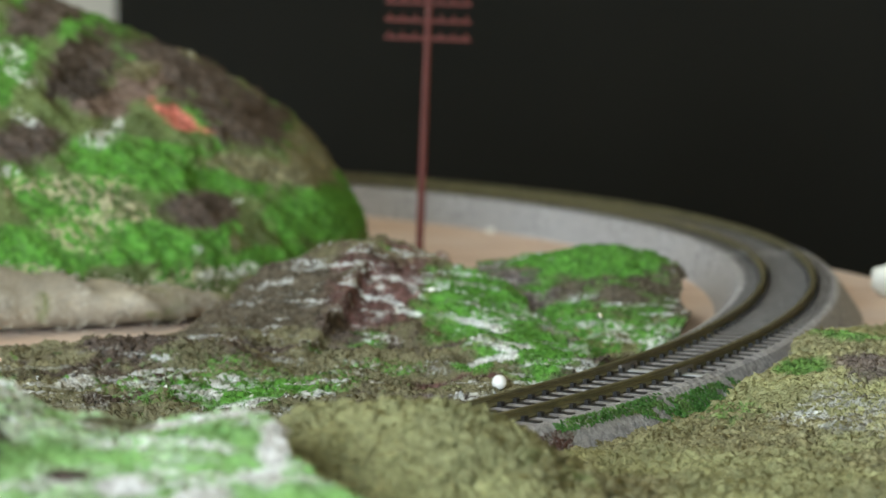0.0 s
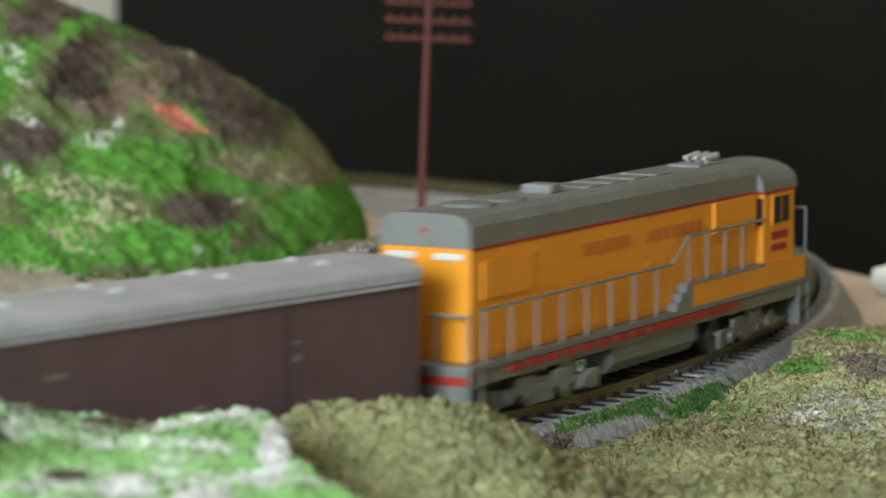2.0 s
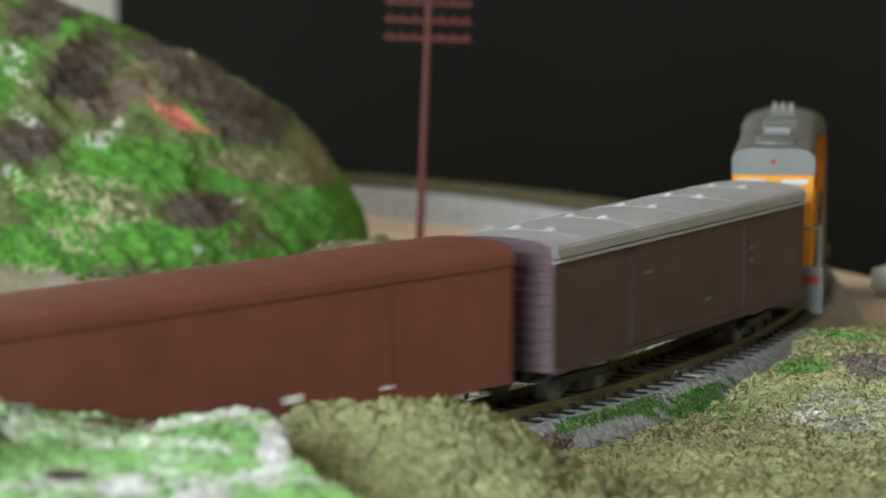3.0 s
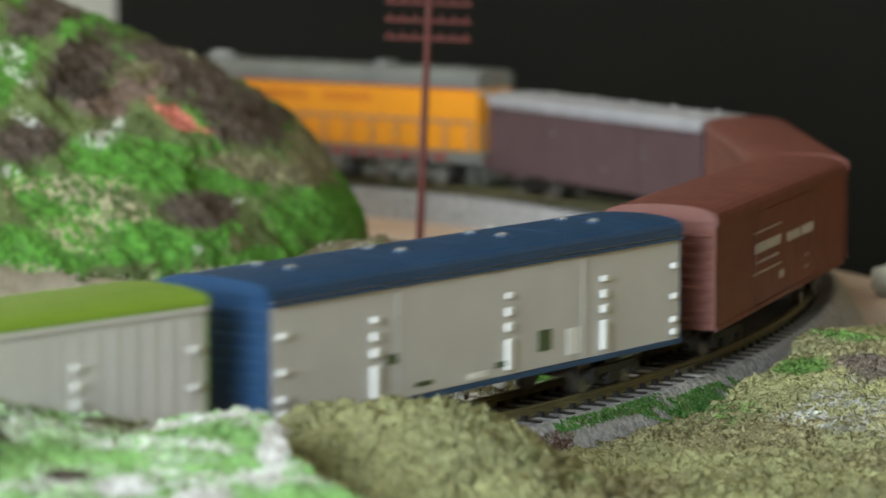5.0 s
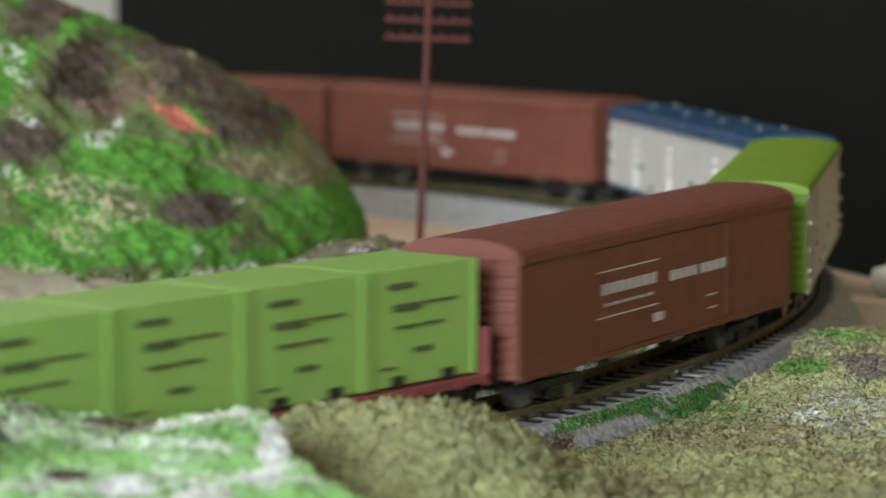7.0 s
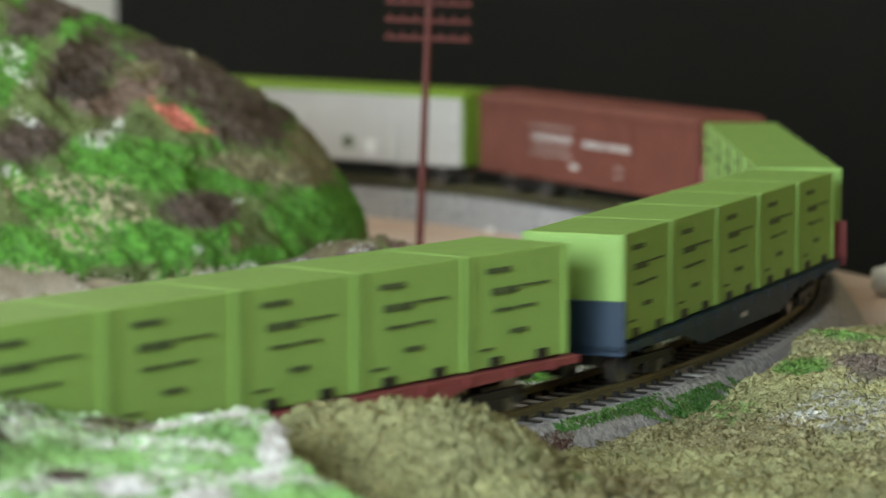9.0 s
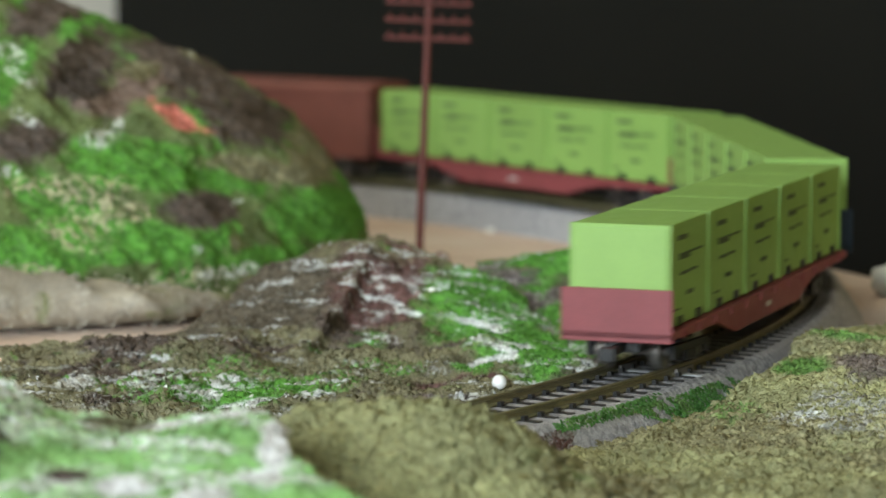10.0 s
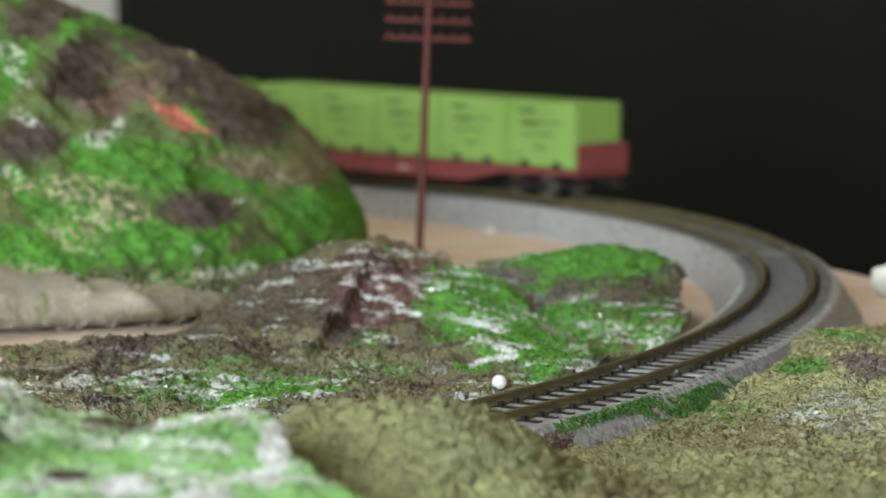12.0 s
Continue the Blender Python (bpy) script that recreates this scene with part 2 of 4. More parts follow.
M = {
    "hill": flock("hill_flock", (0.125, 0.17, 0.055), [(GREEN, 18, 0.50, 0.60), ((0.22, 0.20, 0.11), 45, 0.60, 0.72)], vein=(0.5, 0.52, 0.45), vein_cut=(0.70, 0.74), seed=3.1, spots=hill_spots(), laid=False),
    "mid": flock("mid_flock", (0.195, 0.18, 0.10), [(BROWN, 24, 0.5, 0.6), (GREEN, 26, 0.60, 0.66)], vein=(0.62, 0.64, 0.63), vein_cut=(0.52, 0.58), seed=7.7, spots=MID_SPOTS + MID_STREAKS, laid=False),
    "mid_green": flock("mid_green_flock", (0.11, 0.22, 0.05), [(GREEN, 17, 0.42, 0.5), ((0.15, 0.15, 0.06), 30, 0.58, 0.66)], vein=(0.62, 0.64, 0.63), vein_cut=(0.57, 0.62), seed=9.1, spots=FAR_SPOTS, laid=False),
    "olive": flock("olive_flock", (0.355, 0.355, 0.168), [((0.29, 0.27, 0.14), 14, 0.5, 0.65), ((0.23, 0.31, 0.12), 22, 0.60, 0.72)], vein=(0.6, 0.6, 0.56), vein_cut=(0.74, 0.78), seed=1.3, spots=OLIVE_SPOTS),
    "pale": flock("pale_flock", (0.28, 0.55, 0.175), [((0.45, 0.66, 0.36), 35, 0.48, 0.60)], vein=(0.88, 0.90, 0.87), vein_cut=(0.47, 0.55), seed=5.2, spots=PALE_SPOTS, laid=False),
    "lip": flock("lip_flock", (0.43, 0.38, 0.30), [((0.20, 0.23, 0.08), 30, 0.54, 0.66), ((0.46, 0.42, 0.35), 55, 0.52, 0.66)], seed=2.2),
    "turf": flock("turf_flock", (0.06, 0.19, 0.035), [((0.12, 0.24, 0.06), 60, 0.5, 0.6)], seed=4.4),
    "rust": flock("rust_flock", (0.15, 0.07, 0.06), [((0.25, 0.22, 0.2), 90, 0.5, 0.6)], seed=6.4),
    "rail": painted("weathered_rail", (0.15, 0.135, 0.068), 0.38, 0.25, 0.5, 0.25),
    "tie": painted("tie_plastic", (0.018, 0.017, 0.016), 0.5),
    "pole": painted("pole_plastic", (0.10, 0.018, 0.013), 0.5),
    "orange": painted("orange_paint", (0.78, 0.30, 0.018), 0.4, 0.05),
    "grey": painted("grey_paint", (0.17, 0.175, 0.165), 0.45),
    "bogiegrey": painted("bogie_grey", (0.15, 0.155, 0.145), 0.4),
    "rail_grey": painted("handrail_grey", (0.20, 0.205, 0.205), 0.45),
    "lightgrey": painted("light_grey_paint", (0.40, 0.41, 0.41), 0.45),
    "red": painted("red_stripe", (0.34, 0.024, 0.02), 0.45),
    "faded": painted("faded_red_print", (0.60, 0.17, 0.02), 0.45),
    "black": painted("black_plastic", (0.012, 0.012, 0.012), 0.45),
    "purple": painted("dull_purple_paint", (0.092, 0.054, 0.062), 0.55),
    "roofgrey": painted("roof_grey_paint", (0.36, 0.36, 0.395), 0.5),
    "brown": painted("oxide_paint", (0.165, 0.053, 0.039), 0.5),
    "cream": painted("cream_paint", (0.49, 0.48, 0.462), 0.5, 0.05),
    "hinge": painted("hinge_paint", (0.60, 0.60, 0.56), 0.5, 0.05),
    "blue": painted("blue_paint", (0.018, 0.056, 0.13), 0.42),
    "navy": painted("navy_paint", (0.010, 0.028, 0.055), 0.45),
    "lime": painted("lime_paint", (0.18, 0.30, 0.03), 0.45, 0.05),
    "container": painted("container_paint", (0.235, 0.40, 0.098), 0.45, 0.05),
    "flatred": painted("flat_red_paint", (0.22, 0.05, 0.055), 0.5),
    "white": painted("white_print", (0.75, 0.75, 0.73), 0.5, 0.04),
    "print": painted("chalky_print", (0.52, 0.50, 0.49), 0.6, 0.1),
    "dark": painted("dark_print", (0.065, 0.095, 0.04), 0.6),
    "steel": painted("wheel_steel", (0.26, 0.25, 0.24), 0.35, 0.15, 0.5, 0.8),
}


def bed_material():
    m = Mat("roadbed_plastic", 0.8, 0, 0.3)
    c = m.mix(m.step(m.noise(420, 4, 0.7), 0.35, 0.65), (0.21, 0.21, 0.22), (0.53, 0.53, 0.55))
    m.colour(m.mix(m.step(m.noise(20, 3), 0.4, 0.7), c, (0.38, 0.375, 0.385)))
    m.bump(m.noise(650, 4, 0.7), 0.9, 0.0015)
    return m.m


def board_material():
    m = Mat("plywood", 0.6, 0, 0.3)
    g = m.noise(14, 5, 0.6, vec=m.scaled((1.0, 9.0, 1.0)), distort=0.8)
    c = m.mix(m.step(g, 0.3, 0.7), (0.54, 0.39, 0.30), (0.70, 0.56, 0.47))
    m.colour(m.mix(m.step(m.noise(9, 3), 0.45, 0.75), c, (0.70, 0.61, 0.56)))
    m.bump(g, 0.15, 0.001)
    return m.m


def plain_wall(name, c, scale=6):
    m = Mat(name, 0.9, 0, 0.2)
    m.colour(m.mix(m.step(m.noise(scale, 4), 0.3, 0.7), tuple(v * 0.85 for v in c), tuple(v * 1.1 for v in c)))
    m.bump(m.noise(120, 3), 0.2, 0.003)
    return m.m


def clear_glass():
    m = Mat("clear_glass", 0.03, 0, 0.5)
    m.colour((0.95, 0.97, 0.96))
    m.b.inputs["Transmission Weight"].default_value = 1.0
    return m.m


M["clear"] = clear_glass()
M["pearl"] = painted("pearl_white", (0.85, 0.85, 0.83), 0.12, 0.03, 0.7)
M["chrome"] = painted("polished_steel", (0.85, 0.85, 0.85), 0.12, 0.03, 0.5, 1.0)
M["scrap"] = flock("scrap_paper", (0.72, 0.73, 0.68), [((0.25, 0.42, 0.12), 70, 0.52, 0.6)], seed=8.8)
M["bed"], M["board"] = bed_material(), board_material()
# ochre chosen to bounce warm light onto the right-facing car sides
M["ochre"] = plain_wall("ochre_bounce_wall", (0.82, 0.64, 0.31))
M["wall"], M["cloth"], M["floor"] = plain_wall("cream_wall", (0.55, 0.53, 0.46)), plain_wall("dark_cloth", (0.0135, 0.0135, 0.011), 3), plain_wall("floor_wood", (0.2, 0.14, 0.09))


# ---- mesh helpers ----
def mesh_ob(name, bm, material, parent=None, label="", smooth=False):
    me = bpy.data.meshes.new(name)
    bm.normal_update()
    bm.to_mesh(me)
    bm.free()
    me.materials.append(material)
    if smooth:
        me.polygons.foreach_set("use_smooth", [True] * len(me.polygons))
    ob = new(name, me)
    if parent:
        ob.parent = parent
    if label:
        tagged(ob, label)
    return ob


def part(name, bm, material, parent, label="", smooth=False):
    return mesh_ob(name, bm, material, parent, label, smooth)


def thing(name, label, category, group="", kind=""):
    return tagged(new(name), label, category, group, kind)


def add_box(bm, x0, x1, y0, y1, z0, z1, bevel=0.0):
    r = bmesh.ops.create_cube(bm, size=1.0)
    vs = r["verts"]
    for v in vs:
        v.co = Vector(((x0 + x1) / 2 + v.co.x * (x1 - x0), (y0 + y1) / 2 + v.co.y * (y1 - y0), (z0 + z1) / 2 + v.co.z * (z1 - z0)))
    if bevel:
        es = list({e for v in vs for e in v.link_edges})
        bmesh.ops.bevel(bm, geom=es, offset=bevel, segments=2, affect="EDGES", profile=0.5)
    return bm


def box(*a, bevel=0.0):
    return add_box(bmesh.new(), *a, bevel=bevel)


def add_rod(bm, a, b, r, n=8, r2=None):
    a, b = Vector(a), Vector(b)
    q = (b - a).to_track_quat("Z", "Y").to_matrix().to_4x4()
    bmesh.ops.create_cone(bm, cap_ends=True, segments=n, radius1=r, radius2=r if r2 is None else r2, depth=(b - a).length,
                          matrix=Matrix.Translation((a + b) / 2) @ q)
    return bm


def rod(a, b, r, n=8, r2=None):
    return add_rod(bmesh.new(), a, b, r, n, r2)


def extrude_profile(bm, prof, x0, x1):
    """A closed profile of (y, z) points drawn along x, with caps."""
    a = [bm.verts.new((x0, y, z)) for y, z in prof]
    b = [bm.verts.new((x1, y, z)) for y, z in prof]
    n = len(prof)
    for i in range(n):
        bm.faces.new((a[i], b[i], b[(i + 1) % n], a[(i + 1) % n]))
    bm.faces.new(a)
    bm.faces.new(b[::-1])
    bmesh.ops.recalc_face_normals(bm, faces=bm.faces)
    return bm


def hash2(ix, iy, seed):
    v = np.sin(ix * 127.1 + iy * 311.7 + seed * 74.7) * 43758.5453
    return v - np.floor(v)


def vnoise(x, y, seed=0):
    ix, iy = np.floor(x), np.floor(y)
    fx, fy = x - ix, y - iy
    fx, fy = fx * fx * (3 - 2 * fx), fy * fy * (3 - 2 * fy)
    a, b = hash2(ix, iy, seed), hash2(ix + 1, iy, seed)
    c, d = hash2(ix, iy + 1, seed), hash2(ix + 1, iy + 1, seed)
    return (a * (1 - fx) + b * fx) * (1 - fy) + (c * (1 - fx) + d * fx) * fy - 0.5


def fractal(x, y, scale, octaves=4, seed=0, gain=0.5):
    out, amp = 0 * x, 1.0
    for i in range(octaves):
        ca, sa = math.cos(0.6 * i + seed), math.sin(0.6 * i + seed)
        out = out + amp * vnoise((x * ca - y * sa) * scale + 31.7 * i, (x * sa + y * ca) * scale - 17.3 * i, seed + i)
        amp, scale = amp * gain, scale * 2.03
    return out


def crease(x, y, scale, octaves=3, seed=0):
    """Sharp folds as of crumpled paper."""
    out, amp = 0 * x, 1.0
    for i in range(octaves):
        out = out + amp * (0.25 - np.abs(fractal(x, y, scale, 1, seed + 5 * i)))
        amp, scale = amp * 0.5, scale * 1.9
    return out


def bumpy(x, y, cx, cy, sx, sy, turn=0.0):
    c, s = math.cos(turn), math.sin(turn)
    u, v = (x - cx) * c + (y - cy) * s, -(x - cx) * s + (y - cy) * c
    return np.exp(-0.5 * ((u / sx) ** 2 + (v / sy) ** 2))


def sheet(name, material, x0, x1, y0, y1, step, height, keep, lift, thick=0.002, parent=None):
    """A crumpled sheet over the plan: height(x, y) and keep(x, y), with its rim turned down by thick."""
    nx, ny = int((x1 - x0) / step) + 1, int((y1 - y0) / step) + 1
    gx, gy = np.meshgrid(np.linspace(x0, x1, nx), np.linspace(y0, y1, ny))
    z = height(gx, gy)
    k = keep(gx, gy)
    idx = np.full(gx.shape, -1)
    cell = k[:-1, :-1] & k[1:, :-1] & k[:-1, 1:] & k[1:, 1:]
    used = np.zeros(gx.shape, bool)
    for a, b in ((slice(None, -1), slice(None, -1)), (slice(1, None), slice(None, -1)), (slice(None, -1), slice(1, None)), (slice(1, None), slice(1, None))):
        used[a, b] |= cell
    idx[used] = np.arange(used.sum())
    spread = (gx[used], gy[used]) if lift is None else lay(gx[used], gy[used], lift)
    verts = np.stack([*spread, z[used]], -1)
    j, i = np.nonzero(cell)
    faces = np.stack([idx[j, i], idx[j, i + 1], idx[j + 1, i + 1], idx[j + 1, i]], -1)
    n = len(verts)
    ed = np.concatenate([faces[:, [0, 1]], faces[:, [1, 2]], faces[:, [2, 3]], faces[:, [3, 0]]])
    key = np.sort(ed, 1)
    _, inv, cnt = np.unique(key[:, 0] * (n + 1) + key[:, 1], return_inverse=True, return_counts=True)
    rim = ed[cnt[inv] == 1]
    low = verts.copy()
    low[:, 2] -= thick
    rv = np.unique(rim)
    pos = np.full(n, -1)
    pos[rv] = n + np.arange(len(rv))
    side = np.stack([rim[:, 1], rim[:, 0], pos[rim[:, 0]], pos[rim[:, 1]]], -1)
    allv, allf = np.concatenate([verts, low[rv]]), np.concatenate([faces, side])
    me = bpy.data.meshes.new(name)
    me.vertices.add(len(allv))
    me.vertices.foreach_set("co", allv.astype(np.float32).ravel())
    me.loops.add(allf.size)
    me.loops.foreach_set("vertex_index", allf.astype(np.int32).ravel())
    me.polygons.add(len(allf))
    me.polygons.foreach_set("loop_start", np.arange(0, allf.size, 4, dtype=np.int32))
    me.polygons.foreach_set("use_smooth", np.ones(len(allf), bool))
    me.update(calc_edges=True)
    me.validate()
    me.materials.append(material)
    ob = new(name, me)
    if parent:
        ob.parent = parent
    return ob


# ---- the line of the track: its bend, in turns per metre, changes slowly from place to place ----
TX, TY, TURN = 0.1264, 1.1581, 1.5355
BENDS = ((-0.75, 1.17), (-0.5, 0.02), (-0.3, 1.57), (-0.1, 1.53), (0.15, 2.58), (0.6, 0.99), (0.9, 0.99))
GAUGE, BOARD = 0.0165, -0.016
LINE_S = np.linspace(-0.75, 0.9, 1651)


def line_of_track():
    step = LINE_S[1] - LINE_S[0]
    bend = np.interp(LINE_S, [b[0] for b in BENDS], [b[1] for b in BENDS])
    run = lambda v: np.concatenate([[0.0], np.cumsum((v[1:] + v[:-1]) / 2) * step])
    a = run(bend)
    a = a - np.interp(0.0, LINE_S, a) + TURN
    x, y = run(np.cos(a)), run(np.sin(a))
    return x - np.interp(0.0, LINE_S, x) + TX, y - np.interp(0.0, LINE_S, y) + TY, a


LINE_X, LINE_Y, LINE_A = line_of_track()


def on_track(s, off=0.0):
    """Place and heading at s metres past (TX, TY); off: metres to the outside. Past both ends the line runs straight on."""
    c = min(max(s, LINE_S[0]), LINE_S[-1])
    x, y, a = (float(np.interp(c, LINE_S, v)) for v in (LINE_X, LINE_Y, LINE_A))
    x, y = x + (s - c) * math.cos(a), y + (s - c) * math.sin(a)
    return x + off * math.sin(a), y - off * math.cos(a), a


def sweep(bm, prof, s0, s1, n):
    """A closed profile of (offset outwards, z) drawn along the track."""
    rings = []
    for i in range(n + 1):
        s = s0 + (s1 - s0) * i / n
        ring = []
        for o, z in prof:
            x, y, _ = on_track(s, o)
            ring.append(bm.verts.new((x, y, z)))
        rings.append(ring)
    m = len(prof)
    for a, b in zip(rings, rings[1:]):
        for i in range(m):
            bm.faces.new((a[i], b[i], b[(i + 1) % m], a[(i + 1) % m]))
    bm.faces.new(rings[0])
    bm.faces.new(rings[-1][::-1])
    bmesh.ops.recalc_face_normals(bm, faces=bm.faces)
    return bm


def track_offset(x, y):
    """Distance outside the track's centre line, for arrays."""
    px, py, pa = LINE_X[::8], LINE_Y[::8], LINE_A[::8]
    shape, x, y = np.shape(x), np.ravel(x), np.ravel(y)
    out = np.empty(len(x))
    for k in range(0, len(x), 20000):
        u, v = x[k:k + 20000], y[k:k + 20000]
        near = ((u[:, None] - px) ** 2 + (v[:, None] - py) ** 2).argmin(1)
        out[k:k + 20000] = (u - px[near]) * np.sin(pa[near]) - (v - py[near]) * np.cos(pa[near])
    return out.reshape(shape)


# ---- room ----
def room():
    x0, x1, y0, y1, z0, z1 = -2.0, 2.0, -1.6, 2.5, -0.8, 1.8
    t = 0.1
    # the east wall is an unseen reflector, added to warm the cars' right-facing sides
    for name, b, m in (("wall_south", (x0, x1, y0 - t, y0, z0, z1), "wall"), ("wall_east", (x1, x1 + t, y0, y1, z0, z1), "ochre"),
                       ("wall_west", (x0 - t, x0, y0, y1, z0, z1), "wall"), ("wall_north", (x0, x1, y1, y1 + t, z0, z1), "wall"),
                       ("floor", (x0, x1, y0, y1, z0 - t, z0), "floor"), ("ceiling", (x0, x1, y0, y1, z1, z1 + t), "wall")):
        tagged(mesh_ob(name, box(*b), M[m]), "plain painted room " + name.split("_")[0], name.split("_")[0], kind="structure")
    cl = bmesh.new()
    n = 240
    rows = []
    for z in (z0 + 0.02, 1.6):
        rows.append([cl.verts.new((-0.2468 + (x1 + 0.2) * i / n, 2.38 + 0.002 * math.sin(i * 0.25), z)) for i in range(n + 1)])
    for i in range(n):
        cl.faces.new((rows[0][i], rows[0][i + 1], rows[1][i + 1], rows[1][i]))
    ob = mesh_ob("dark_curtain", cl, M["cloth"], smooth=True)
    ob.modifiers.new("thick", "SOLIDIFY").thickness = 0.003
    tagged(ob, "black cloth backdrop hanging behind the layout", "curtain", kind="structure")


room()


def baseboard():
    bm = bmesh.new()
    plan = [(-1.97, -1.2), (-1.1, -1.2), (-0.30, 0.25), (0.5, 0.25), (0.5, 0.50), (0.1744, 1.233), (0.154, 1.282)]
    for s in (0.26, 0.34, 0.42, 0.50, 0.59, 0.69, 0.79):
        plan.append(on_track(s, 0.034)[:2])
    plan += [(-1.97, on_track(2.2, 0.05)[1])]
    top = [bm.verts.new((x, y, BOARD)) for x, y in plan]
    low = [bm.verts.new((x, y, BOARD - 0.018)) for x, y in plan]
    bm.faces.new(top)
    bm.faces.new(low[::-1])
    for i in range(len(plan)):
        j = (i + 1) % len(plan)
        bm.faces.new((top[i], low[i], low[j], top[j]))
    bmesh.ops.recalc_face_normals(bm, faces=bm.faces)
    ground = mesh_ob("ground", bm, M["board"])
    for x, y in ((-1.8, -1.0), (-1.2, -1.0), (-1.8, 1.2), (-0.5, 1.3), (-0.3, 0.45), (0.4, 0.4)):
        part("table_leg", box(x - 0.02, x + 0.02, y - 0.02, y + 0.02, -0.8, BOARD - 0.018), M["board"], ground)
    tagged(ground, "bare pinkish plywood baseboard under the railway layout", "board", kind="structure")


baseboard()


# ---- track ----
S0, S1 = -2.75, 2.40


def track():
    tr = thing("railway_track", "curved model railway track on grey moulded roadbed", "track")
    part("roadbed", sweep(bmesh.new(), [(-0.0265, BOARD), (-0.0180, -0.0039), (-0.0165, -0.0033), (0.0165, -0.0033), (0.0180, -0.0039), (0.0265, BOARD)], S0, S1, 420), M["bed"], tr, "grey moulded ballast roadbed")
    h = GAUGE / 2
    for side in (-1, 1):
        o = side * (h + 0.0006)
        prof = [(o - 0.0011, -0.0030), (o - 0.0011, -0.0026), (o - 0.0004, -0.0021), (o - 0.0004, -0.0010), (o - 0.0007, -0.0007), (o - 0.0007, -0.0001), (o - 0.0004, 0),
                (o + 0.0004, 0), (o + 0.0007, -0.0001), (o + 0.0007, -0.0007), (o + 0.0004, -0.0010), (o + 0.0004, -0.0021), (o + 0.0011, -0.0026), (o + 0.0011, -0.0030)]
        part("rail", sweep(bmesh.new(), prof, S0, S1, 460), M["rail"], tr, "weathered metal rail")
    tie = bmesh.new()
    add_box(tie, -0.0012, 0.0012, -0.0155, 0.0155, -0.0050, -0.0030)
    for side in (-1, 1):
        for d in (-1, 1):
            y = side * (h + 0.0006) + d * 0.0017
            add_box(tie, -0.0009, 0.0009, y - 0.0006, y + 0.0006, -0.0030, -0.0019)
    me = bpy.data.meshes.new("sleeper")
    tie.to_mesh(me)
    tie.free()
    me.materials.append(M["tie"])
    for s in (-0.262, 0.052):
        for side in (-1, 1):
            jm = bmesh.new()
            for d in (-1, 1):
                o = side * (h + 0.0006) + d * 0.0011
                sweep(jm, [(o - 0.0005, -0.0032), (o - 0.0005, -0.0012), (o + 0.0005, -0.0012), (o + 0.0005, -0.0032)], s - 0.006, s + 0.006, 4)
            part("rail_joiner", jm, M["steel"], tr, "bare metal rail joiner")
        part("bed_seam", sweep(bmesh.new(), [(-0.0166, -0.0045), (-0.0166, -0.0030), (0.0166, -0.0030), (0.0166, -0.0045)], s - 0.0028, s + 0.0028, 2), M["lightgrey"], tr, "pale joint between roadbed pieces")
    s = -0.60
    while s < 0.74:
        x, y, a = on_track(s)
        ob = new("sleeper", me)
        ob.parent = tr
        ob.matrix_basis = pose(x, y, 0, 0, 0, math.degrees(a))
        s += 0.0081


track()


# ---- landscape sheets ----
HILL = (-0.2200, 1.2618, 0.1910, 0.186, 0.100)


